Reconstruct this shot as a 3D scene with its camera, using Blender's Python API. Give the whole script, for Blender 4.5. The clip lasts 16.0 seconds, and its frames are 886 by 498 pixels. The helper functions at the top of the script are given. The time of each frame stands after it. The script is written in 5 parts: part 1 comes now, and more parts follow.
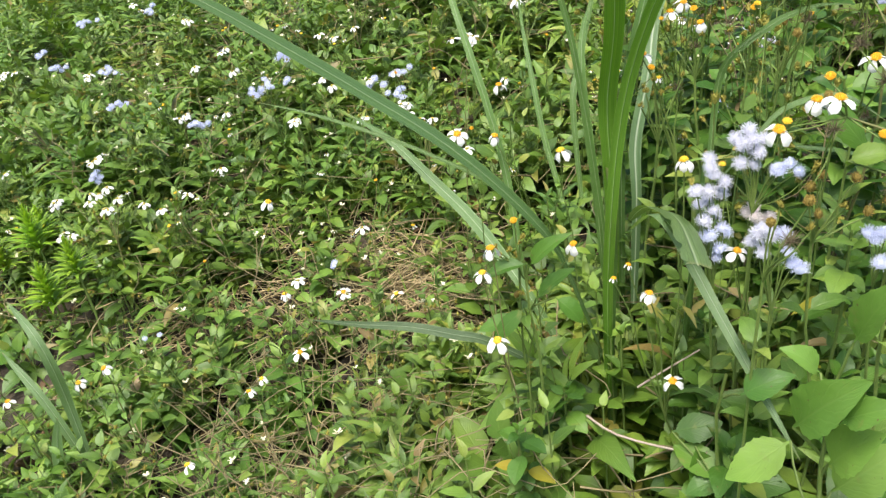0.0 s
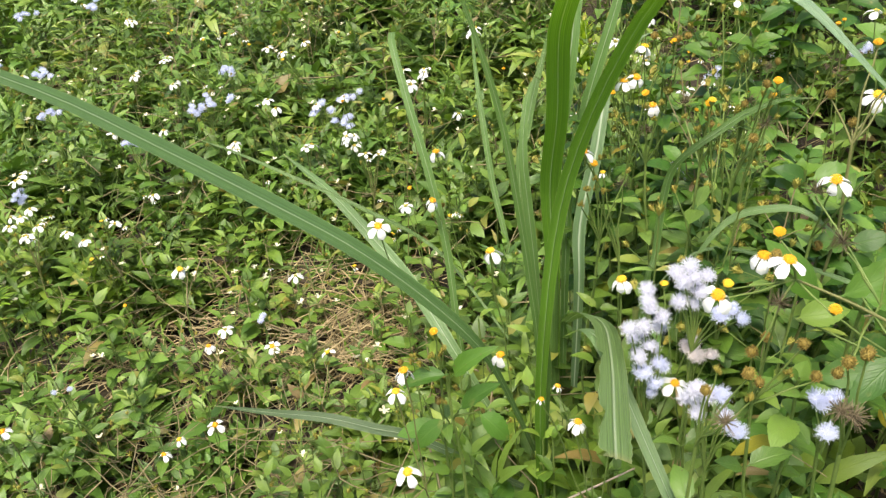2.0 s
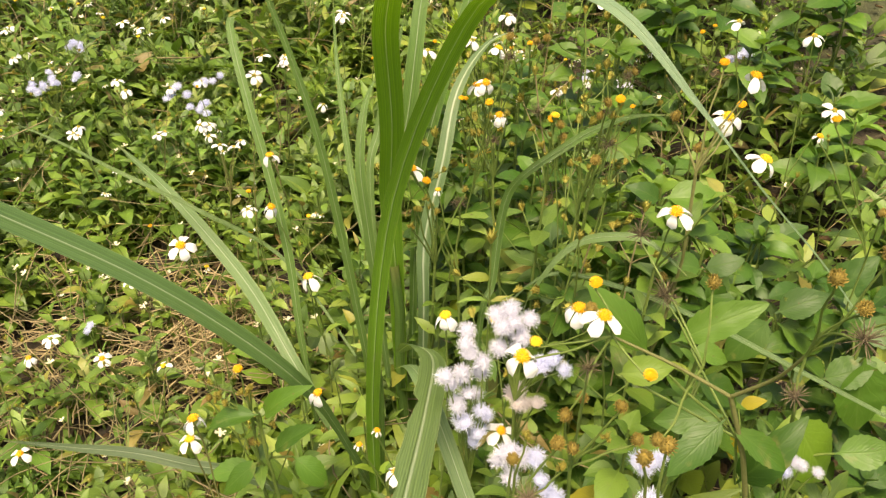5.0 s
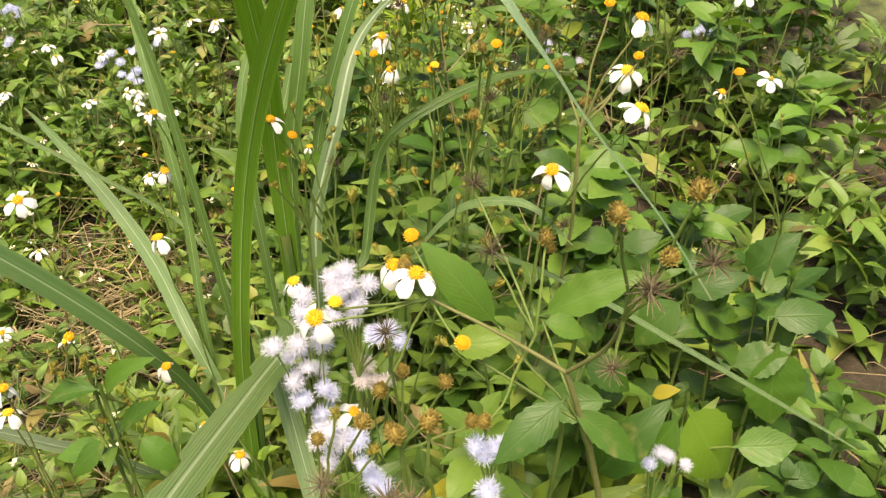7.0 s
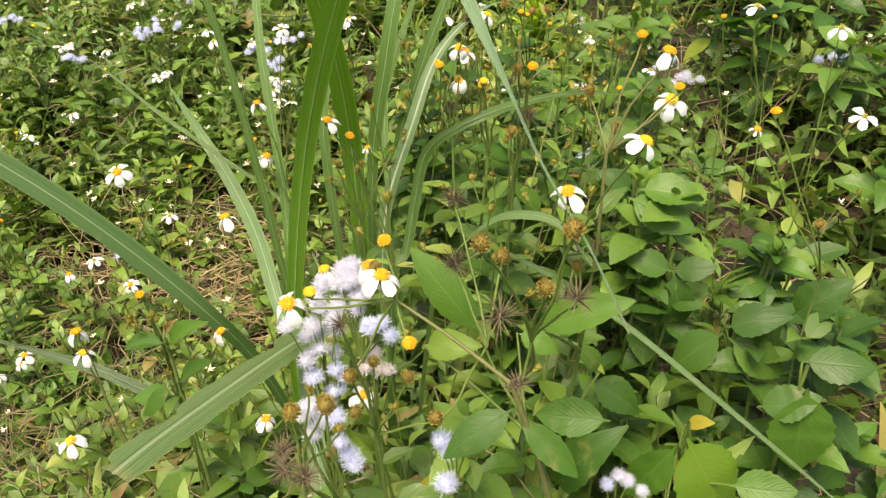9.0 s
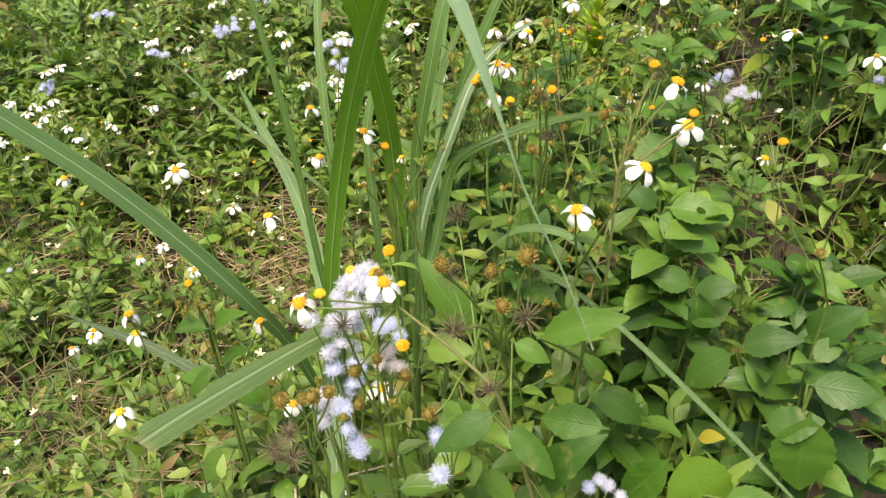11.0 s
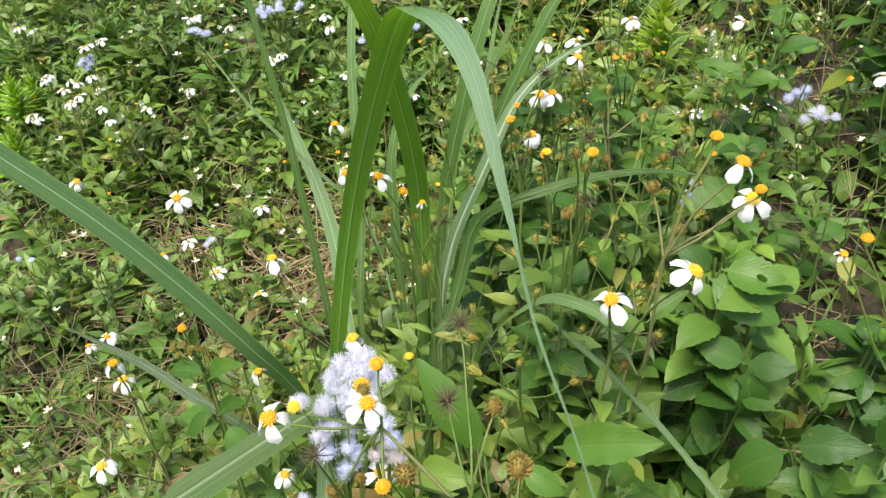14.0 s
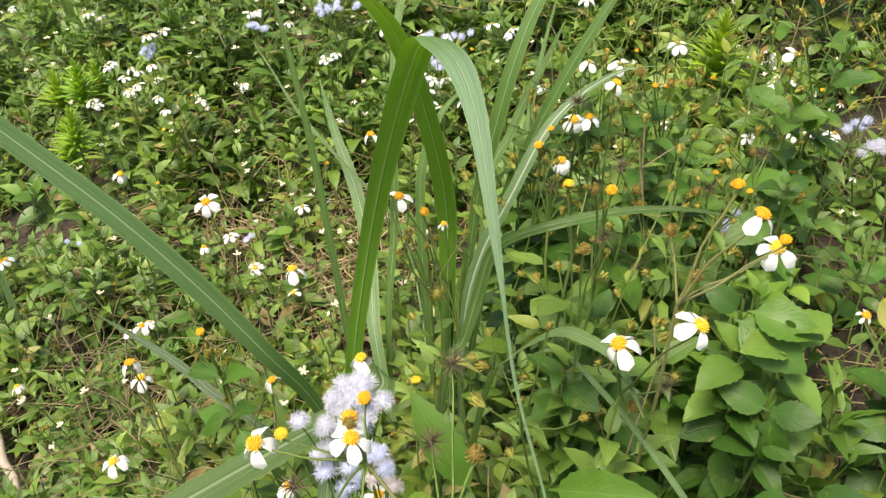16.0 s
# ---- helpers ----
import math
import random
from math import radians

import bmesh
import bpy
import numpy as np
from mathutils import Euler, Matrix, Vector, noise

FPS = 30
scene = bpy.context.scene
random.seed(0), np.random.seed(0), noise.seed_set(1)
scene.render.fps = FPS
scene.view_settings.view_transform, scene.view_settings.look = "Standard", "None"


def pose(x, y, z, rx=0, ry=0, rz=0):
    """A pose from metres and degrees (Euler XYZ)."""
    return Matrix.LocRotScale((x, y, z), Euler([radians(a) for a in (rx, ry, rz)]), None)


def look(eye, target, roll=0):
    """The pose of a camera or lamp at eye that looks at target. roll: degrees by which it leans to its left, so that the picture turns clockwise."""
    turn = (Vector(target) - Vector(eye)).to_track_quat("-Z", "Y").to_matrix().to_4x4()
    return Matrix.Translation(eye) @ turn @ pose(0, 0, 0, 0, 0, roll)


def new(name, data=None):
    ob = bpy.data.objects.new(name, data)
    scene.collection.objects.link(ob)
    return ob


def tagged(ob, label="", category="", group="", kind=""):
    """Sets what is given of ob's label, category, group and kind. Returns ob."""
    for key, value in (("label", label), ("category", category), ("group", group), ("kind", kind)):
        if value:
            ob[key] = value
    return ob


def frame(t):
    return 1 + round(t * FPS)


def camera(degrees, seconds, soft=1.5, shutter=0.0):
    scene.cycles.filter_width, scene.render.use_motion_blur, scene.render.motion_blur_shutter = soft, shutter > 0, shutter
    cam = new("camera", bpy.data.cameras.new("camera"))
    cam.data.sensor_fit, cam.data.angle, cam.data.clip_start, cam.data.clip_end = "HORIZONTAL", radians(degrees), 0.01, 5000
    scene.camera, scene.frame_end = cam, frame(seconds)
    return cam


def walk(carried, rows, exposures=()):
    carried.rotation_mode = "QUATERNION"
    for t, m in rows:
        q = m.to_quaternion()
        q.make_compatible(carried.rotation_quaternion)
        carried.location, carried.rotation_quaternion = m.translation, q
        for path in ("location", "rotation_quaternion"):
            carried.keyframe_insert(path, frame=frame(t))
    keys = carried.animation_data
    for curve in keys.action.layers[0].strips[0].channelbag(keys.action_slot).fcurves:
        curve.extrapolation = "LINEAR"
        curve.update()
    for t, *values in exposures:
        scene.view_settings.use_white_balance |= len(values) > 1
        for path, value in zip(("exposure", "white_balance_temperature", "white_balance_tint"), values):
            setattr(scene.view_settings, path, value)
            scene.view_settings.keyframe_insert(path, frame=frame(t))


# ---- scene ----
cam = camera(57.1, 16.0, soft=1.35)
PATH = [
    (0, (-0.083, -0.184, 1.115), (-0.464, 1.512, 0.127), -7.9),
    (0.5, (-0.066, -0.132, 1.118), (-0.443, 1.554, 0.111), -8.0),
    (1, (-0.055, -0.09, 1.143), (-0.422, 1.586, 0.117), -7.2),
    (1.5, (-0.048, -0.064, 1.166), (-0.398, 1.607, 0.124), -6.2),
    (2, (-0.042, -0.035, 1.181), (-0.361, 1.636, 0.129), -4.9),
    (2.5, (-0.032, -0.008, 1.179), (-0.311, 1.648, 0.093), -3.8),
    (3, (-0.025, 0.007, 1.18), (-0.282, 1.661, 0.086), -3.3),
    (3.5, (-0.017, 0.025, 1.185), (-0.241, 1.683, 0.089), -2.5),
    (4, (-0.006, 0.04, 1.185), (-0.188, 1.702, 0.088), -1.6),
    (4.5, (0.012, 0.055, 1.178), (-0.124, 1.719, 0.077), -0.6),
    (5, (0.029, 0.068, 1.168), (-0.073, 1.732, 0.063), 0.1),
    (5.2, (0.041, 0.075, 1.16), (-0.042, 1.739, 0.054), 0.5),
    (7.3, (0.149, 0.123, 1.106), (0.019, 1.778, -0.01), 1.6),
    (7.5, (0.157, 0.125, 1.105), (-0.005, 1.775, -0.013), 1.4),
    (8, (0.19, 0.126, 1.107), (-0.091, 1.754, -0.02), 1.0),
    (8.5, (0.223, 0.12, 1.122), (-0.192, 1.72, -0.005), 0.2),
    (9, (0.245, 0.112, 1.138), (-0.253, 1.688, 0.012), -0.1),
    (9.5, (0.27, 0.098, 1.159), (-0.317, 1.643, 0.034), -0.4),
    (9.7, (0.277, 0.093, 1.165), (-0.335, 1.628, 0.039), -0.4),
    (11.8, (0.301, 0.122, 1.172), (-0.389, 1.61, 0.028), -0.6),
    (12, (0.3, 0.133, 1.17), (-0.401, 1.614, 0.022), -0.4),
    (12.5, (0.295, 0.159, 1.17), (-0.434, 1.614, 0.007), -0.4),
    (13, (0.292, 0.176, 1.171), (-0.454, 1.613, -0.003), -0.3),
    (13.5, (0.285, 0.198, 1.179), (-0.474, 1.613, -0.014), -0.3),
    (14, (0.275, 0.219, 1.189), (-0.491, 1.616, -0.02), -0.3),
    (14.5, (0.269, 0.23, 1.2), (-0.51, 1.615, -0.015), -0.4),
    (15, (0.267, 0.238, 1.201), (-0.529, 1.611, -0.015), -0.3),
    (15.5, (0.275, 0.246, 1.201), (-0.559, 1.594, -0.019), -0.4),
    (16, (0.292, 0.251, 1.203), (-0.588, 1.57, -0.014), 0.5),
]
LOOKS = [(0, 1.03, 6500, 10), (1.5, 1.03, 6600, 10), (3.0, 1.05, 7800, 12), (5, 1.05, 8750, 14), (7.5, 1.02, 8050, 13), (9, 0.98, 7750, 12), (12.5, 0.92, 6900, 10), (14.3, 0.89, 6500, 10), (16, 0.91, 7100, 11)]
walk(cam, [(t, look(eye, target, roll)) for t, eye, target, roll in PATH], LOOKS)

# ---- light ----
world = bpy.data.worlds.new("sky")
scene.world = world
world.use_nodes = True
wn = world.node_tree
sky = wn.nodes.new("ShaderNodeTexSky")
sky.sky_type = "NISHITA"
sky.sun_disc = False
sky.sun_elevation = radians(68)
sky.sun_rotation = radians(-168)
sky.air_density = 1.0
sky.dust_density = 4.0
bg = wn.nodes["Background"]
bg.inputs["Strength"].default_value = 0.14
wn.links.new(sky.outputs["Color"], bg.inputs["Color"])
sun_data = bpy.data.lights.new("sun", "SUN")
sun_data.energy = 3.15
sun_data.angle = radians(24)
sun_data.color = (1.0, 0.95, 0.87)
sun = new("sun", sun_data)
sun.matrix_world = look((-0.214, -1.028, 2.6), (0, 0, 0))


# ---- materials ----
def mat_nodes(name):
    m = bpy.data.materials.new(name)
    m.use_nodes = True
    nt = m.node_tree
    nt.nodes.clear()
    return m, nt, nt.nodes, nt.links


def node(nt, kind, **inputs):
    n = nt.nodes.new(kind)
    for k, v in inputs.items():
        key = k.replace("_", " ")
        if isinstance(v, bpy.types.NodeSocket):
            nt.links.new(v, n.inputs[key])
        else:
            n.inputs[key].default_value = v
    return n


def maths(nt, op, a, b=0.0, c=0.0, clamp=False):
    n = nt.nodes.new("ShaderNodeMath")
    n.operation = op
    n.use_clamp = clamp
    for i, v in enumerate((a, b, c)):
        if isinstance(v, bpy.types.NodeSocket):
            nt.links.new(v, n.inputs[i])
        else:
            n.inputs[i].default_value = v
    return n.outputs[0]


def ramp(nt, fac, stops):
    n = nt.nodes.new("ShaderNodeValToRGB")
    nt.links.new(fac, n.inputs[0])
    els = n.color_ramp.elements
    while len(els) < len(stops):
        els.new(0.5)
    for e, (p, c) in zip(els, stops):
        e.position = p
        e.color = (*c, 1)
    return n.outputs[0]


def mixed(nt, fac, a, b, mode="MIX"):
    n = nt.nodes.new("ShaderNodeMix")
    n.data_type = "RGBA"
    n.blend_type = mode
    for key, v in ((0, fac), (6, a), (7, b)):
        if isinstance(v, bpy.types.NodeSocket):
            nt.links.new(v, n.inputs[key])
        else:
            n.inputs[key].default_value = v if key == 0 else (*v, 1)
    return n.outputs[2]


def finish(nt, colour, rough, let_through=0.3, glow=(1.12, 1.15, 0.58), bump=None, spec=0.3, relief=0.35):
    """A leaf-like surface: a glossy top and some light through it."""
    out = nt.nodes.new("ShaderNodeOutputMaterial")
    p = node(nt, "ShaderNodeBsdfPrincipled", Base_Color=colour, Roughness=rough)
    p.inputs["Specular IOR Level"].default_value = spec
    if bump is not None:
        b = node(nt, "ShaderNodeBump", Height=bump, Strength=relief, Distance=0.002)
        nt.links.new(b.outputs[0], p.inputs["Normal"])
    if let_through:
        tcol = mixed(nt, 1.0, colour, glow, "MULTIPLY")
        t = node(nt, "ShaderNodeBsdfTranslucent", Color=tcol)
        mx = nt.nodes.new("ShaderNodeMixShader")
        mx.inputs[0].default_value = let_through
        nt.links.new(p.outputs[0], mx.inputs[1])
        nt.links.new(t.outputs[0], mx.inputs[2])
        nt.links.new(mx.outputs[0], out.inputs[0])
    else:
        nt.links.new(p.outputs[0], out.inputs[0])


def leaf_material(name, stops, island, rough=0.38, let_through=0.32, veins=7.0, blotch=(0.17, 0.17, 0.05), pale=0.3, spec=0.6, relief=0.35):
    m, nt, N, L = mat_nodes(name)
    rnd = N.new("ShaderNodeNewGeometry").outputs["Random Per Island"] if island else N.new("ShaderNodeObjectInfo").outputs["Random"]
    base = ramp(nt, rnd, stops)
    geo = N.new("ShaderNodeNewGeometry").outputs["Position"]
    big = node(nt, "ShaderNodeTexNoise", Vector=geo, Scale=5.0, Detail=2.0).outputs["Fac"]
    fine = node(nt, "ShaderNodeTexNoise", Vector=geo, Scale=170.0, Detail=3.0).outputs["Fac"]
    mid = node(nt, "ShaderNodeTexNoise", Vector=geo, Scale=60.0, Detail=3.0).outputs["Fac"]
    base = mixed(nt, maths(nt, "MULTIPLY_ADD", big, 1.6, -0.55, True), base, (0.72, 1.02, 0.8), "MULTIPLY")
    patch = node(nt, "ShaderNodeTexNoise", Vector=geo, Scale=2.3, Detail=3.0).outputs["Fac"]
    base = mixed(nt, maths(nt, "MULTIPLY_ADD", patch, 5.0, -2.4, True), base, (1.16, 1.06, 0.80), "MULTIPLY")
    drift = node(nt, "ShaderNodeTexNoise", Vector=geo, Scale=11.0, Detail=1.0).outputs["Fac"]
    base = mixed(nt, maths(nt, "MULTIPLY_ADD", drift, 3.0, -1.45, True), base, (0.86, 0.98, 1.12), "MULTIPLY")
    base = mixed(nt, maths(nt, "MULTIPLY_ADD", fine, 0.9, -0.25, True), base, (1.18, 1.14, 1.05), "MULTIPLY")
    base = mixed(nt, maths(nt, "MULTIPLY_ADD", mid, 5.0, -3.2, True), base, blotch)
    speck = node(nt, "ShaderNodeTexNoise", Vector=geo, Scale=260.0, Detail=1.0).outputs["Fac"]
    base = mixed(nt, maths(nt, "MULTIPLY_ADD", speck, 14.0, -10.2, True), base, (0.10, 0.075, 0.03))
    uv = N.new("ShaderNodeUVMap").outputs[0]
    sep = node(nt, "ShaderNodeSeparateXYZ", Vector=uv)
    u = maths(nt, "ABSOLUTE", maths(nt, "SUBTRACT", sep.outputs[0], 0.5))
    rib = maths(nt, "MULTIPLY_ADD", u, -22.0, 1.0, True)
    w = maths(nt, "FRACT", maths(nt, "SUBTRACT", maths(nt, "MULTIPLY_ADD", sep.outputs[1], veins, maths(nt, "MULTIPLY", mid, 1.1)), maths(nt, "MULTIPLY", u, 4.5)))
    side = maths(nt, "MULTIPLY_ADD", maths(nt, "ABSOLUTE", maths(nt, "SUBTRACT", w, 0.5)), -7.0, 1.0, True)
    vein = maths(nt, "MAXIMUM", rib, maths(nt, "MULTIPLY", side, 0.45))
    base = mixed(nt, maths(nt, "MULTIPLY", vein, pale), base, (0.24, 0.34, 0.10))
    quilt = maths(nt, "MULTIPLY", maths(nt, "SINE", maths(nt, "MULTIPLY", w, 3.1416)), 0.2)
    height = maths(nt, "ADD", maths(nt, "ADD", maths(nt, "MULTIPLY", vein, -0.55), quilt), maths(nt, "MULTIPLY", mid, 0.8))
    finish(nt, base, maths(nt, "MULTIPLY_ADD", fine, 0.25, rough - 0.1), let_through, bump=height, spec=spec, relief=relief)
    return m


GREENS = ((0.0, (0.058, 0.114, 0.016)), (0.30, (0.087, 0.156, 0.022)), (0.60, (0.122, 0.203, 0.031)), (0.88, (0.172, 0.258, 0.045)), (0.955, (0.22, 0.27, 0.052)), (0.975, (0.26, 0.22, 0.060)), (1.0, (0.19, 0.125, 0.052)))
HERB = leaf_material("herb_leaf", GREENS, True, rough=0.42, let_through=0.26, pale=0.16, spec=0.5)
HERB_PIECE = leaf_material("herb_leaf_piece", GREENS, False, rough=0.42, let_through=0.26, pale=0.16, spec=0.5)
BROAD = leaf_material("broad_leaf", ((0.0, (0.030, 0.080, 0.009)), (0.45, (0.047, 0.112, 0.013)), (0.8, (0.068, 0.146, 0.017)), (0.985, (0.090, 0.176, 0.021)), (0.995, (0.12, 0.19, 0.025)), (1.0, (0.17, 0.21, 0.025))), False, rough=0.46, let_through=0.24, veins=5.0, pale=0.10, spec=0.40, relief=0.30)
# pale yellow-green broad leaf; its brightness stands in for light on some plants
BROAD_PALE_LIT = leaf_material("pale_lit_broad_leaf", ((0.0, (0.090, 0.170, 0.026)), (0.5, (0.130, 0.220, 0.036)), (0.97, (0.165, 0.260, 0.042)), (1.0, (0.20, 0.28, 0.045))), False, rough=0.44, let_through=0.28, veins=5.0, pale=0.11, spec=0.40, relief=0.30)
YELLOWING = leaf_material("yellowing_leaf", ((0.0, (0.20, 0.24, 0.03)), (0.6, (0.30, 0.26, 0.03)), (1.0, (0.40, 0.24, 0.025))), False, rough=0.5, veins=6.0, blotch=(0.30, 0.15, 0.03), pale=0.1, spec=0.3)
FEATHER = leaf_material("feather_leaf", ((0.0, (0.19, 0.32, 0.03)), (0.6, (0.29, 0.43, 0.038)), (1.0, (0.40, 0.52, 0.045))), True, let_through=0.42, veins=1.0)


def blade_material(name, stops, pale_sheen_from=None, rib_width=26.0, ridge=0.12):
    m, nt, N, L = mat_nodes(name)
    uv = N.new("ShaderNodeUVMap").outputs[0]
    sep = node(nt, "ShaderNodeSeparateXYZ", Vector=uv)
    rnd = N.new("ShaderNodeObjectInfo").outputs["Random"]
    base = ramp(nt, rnd, stops)
    # past the bend: glaucous upper side, with the sky's sheen painted into the colour
    if pale_sheen_from:
        base = mixed(nt, maths(nt, "MULTIPLY_ADD", sep.outputs[1], 7.0, -pale_sheen_from * 7.0, True), base, (0.185, 0.300, 0.165))
    u = maths(nt, "ABSOLUTE", maths(nt, "SUBTRACT", sep.outputs[0], 0.5))
    comb = N.new("ShaderNodeCombineXYZ")
    L.new(maths(nt, "MULTIPLY", sep.outputs[0], 18.0), comb.inputs[0])
    L.new(maths(nt, "MULTIPLY", sep.outputs[1], 1.2), comb.inputs[1])
    streak = node(nt, "ShaderNodeTexNoise", Vector=comb.outputs[0], Scale=1.0, Detail=4.0).outputs["Fac"]
    geo = N.new("ShaderNodeNewGeometry").outputs["Position"]
    spot = node(nt, "ShaderNodeTexNoise", Vector=geo, Scale=38.0, Detail=4.0).outputs["Fac"]
    base = mixed(nt, maths(nt, "MULTIPLY_ADD", streak, 2.6, -0.9, True), mixed(nt, 1.0, base, (0.78, 0.82, 0.74), "MULTIPLY"), mixed(nt, 1.0, base, (1.38, 1.30, 1.38), "MULTIPLY"))
    base = mixed(nt, maths(nt, "MULTIPLY_ADD", spot, 4.0, -2.7, True), base, (0.20, 0.24, 0.09))
    rib = maths(nt, "MULTIPLY_ADD", u, -rib_width, 1.0, True)
    base = mixed(nt, maths(nt, "MULTIPLY", rib, 0.6 if rib_width > 12 else 0.9), base, (0.52, 0.60, 0.44))
    tip = maths(nt, "MULTIPLY_ADD", sep.outputs[1], 12.0, -11.2, True)
    base = mixed(nt, maths(nt, "MULTIPLY", tip, 0.6), base, (0.32, 0.28, 0.12))
    wave = maths(nt, "SINE", maths(nt, "MULTIPLY", sep.outputs[0], 82.0))
    base = mixed(nt, maths(nt, "MULTIPLY_ADD", wave, ridge * 0.5, ridge * 0.5, True), base, (0.62, 0.66, 0.60), "MULTIPLY")
    height = maths(nt, "ADD", streak, maths(nt, "MULTIPLY", wave, -ridge))
    edge = maths(nt, "MULTIPLY_ADD", u, 60.0, -29.0, True)
    base = mixed(nt, maths(nt, "MULTIPLY", edge, 0.6), base, (0.42, 0.44, 0.24))
    finish(nt, base, 0.38, 0.36, glow=(1.10, 1.15, 0.32), bump=height, spec=0.5, relief=0.6)
    return m


BLADE = blade_material("grass_blade", ((0.0, (0.088, 0.180, 0.036)), (0.5, (0.120, 0.222, 0.056)), (1.0, (0.155, 0.258, 0.090))))
BLADE_FRESH = blade_material("fresh_grass_blade", ((0.0, (0.098, 0.222, 0.020)), (1.0, (0.122, 0.250, 0.028))), None, 40.0)
BLADE_PALE = blade_material("glaucous_grass_blade", ((0.0, (0.125, 0.220, 0.075)), (1.0, (0.160, 0.255, 0.115))))
BLADE_DUSK = blade_material("bluish_grass_blade", ((0.0, (0.092, 0.180, 0.055)), (1.0, (0.105, 0.195, 0.068))))
BLADE_RIBBED = blade_material("white_ribbed_blade", ((0.0, (0.115, 0.200, 0.080)), (1.0, (0.135, 0.225, 0.100))), None, 9.0)
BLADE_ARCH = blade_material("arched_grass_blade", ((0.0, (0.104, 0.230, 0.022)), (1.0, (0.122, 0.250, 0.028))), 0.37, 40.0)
BLADE_TORN = blade_material("torn_grass_blade", ((0.0, (0.128, 0.208, 0.070)), (1.0, (0.142, 0.222, 0.080))), None, 18.0, 0.11)
BLADE_DULL = blade_material("dull_grass_blade", ((0.0, (0.100, 0.160, 0.075)), (1.0, (0.115, 0.175, 0.088))))


def plain(name, a, b, scale=60.0, rough=0.5, let_through=0.0, glow=(1, 1, 1), spec=0.3):
    m, nt, N, L = mat_nodes(name)
    geo = N.new("ShaderNodeNewGeometry").outputs["Position"]
    n1 = node(nt, "ShaderNodeTexNoise", Vector=geo, Scale=scale, Detail=4.0).outputs["Fac"]
    n2 = node(nt, "ShaderNodeTexNoise", Vector=geo, Scale=scale * 8, Detail=2.0).outputs["Fac"]
    f = maths(nt, "MULTIPLY_ADD", n1, 1.4, maths(nt, "MULTIPLY_ADD", n2, 0.6, -0.5), True)
    finish(nt, mixed(nt, f, a, b), rough, let_through, glow, bump=n2, spec=spec)
    return m


STEM = plain("green_stem", (0.078, 0.138, 0.027), (0.170, 0.225, 0.056), 40, 0.55, 0.12)
STEM_BROWN = plain("brown_stem", (0.105, 0.118, 0.036), (0.175, 0.170, 0.062), 40, 0.6)
PETAL = plain("white_petal", (0.74, 0.74, 0.73), (0.83, 0.83, 0.80), 300, 0.5, 0.25, (1, 1, 0.98))
DISC = plain("orange_disc", (0.74, 0.35, 0.015), (0.86, 0.52, 0.03), 500, 0.6, 0.12, (1.1, 1, 0.5))
DISC_YELLOW = plain("yellow_disc", (0.75, 0.50, 0.03), (0.85, 0.60, 0.05), 500, 0.6, 0.12, (1.1, 1, 0.5))
CALYX = plain("green_calyx", (0.14, 0.20, 0.05), (0.25, 0.30, 0.09), 300, 0.55, 0.1)
BUD = plain("drying_bud", (0.120, 0.135, 0.026), (0.36, 0.285, 0.050), 450, 0.7)
BUD_BROWN = plain("withered_bud", (0.105, 0.090, 0.022), (0.31, 0.215, 0.042), 600, 0.7)
BUD_GREEN = plain("yellow_bud", (0.19, 0.205, 0.040), (0.38, 0.33, 0.065), 300, 0.6, 0.1)
SEED = plain("dark_seed", (0.055, 0.048, 0.026), (0.165, 0.135, 0.072), 300, 0.6)
FLOSS = plain("lilac_floss", (0.62, 0.66, 0.86), (0.76, 0.79, 0.92), 220, 0.7, 0.35, (1, 1, 1))
FLOSS_WHITE = plain("white_floss", (0.64, 0.645, 0.75), (0.78, 0.78, 0.85), 220, 0.7, 0.35, (1, 1, 1))
FLOSS_BROWN = plain("fading_floss", (0.62, 0.55, 0.53), (0.80, 0.75, 0.74), 220, 0.7, 0.3, (1, 1, 1))
STRAW = plain("straw", (0.24, 0.185, 0.09), (0.52, 0.41, 0.22), 30, 0.7, 0.1)
HUSK = plain("dry_husk", (0.085, 0.068, 0.038), (0.22, 0.178, 0.105), 300, 0.8)
DEAD_LEAF = plain("dead_leaf", (0.060, 0.036, 0.018), (0.17, 0.11, 0.055), 25, 0.8, 0.15)
TWIG = plain("dry_twig", (0.115, 0.097, 0.046), (0.27, 0.225, 0.115), 20, 0.75)
CREAM = plain("cream_floret", (0.66, 0.62, 0.36), (0.82, 0.80, 0.66), 300, 0.6, 0.2)
STICK = plain("pale_bark", (0.25, 0.20, 0.15), (0.42, 0.35, 0.28), 60, 0.8)


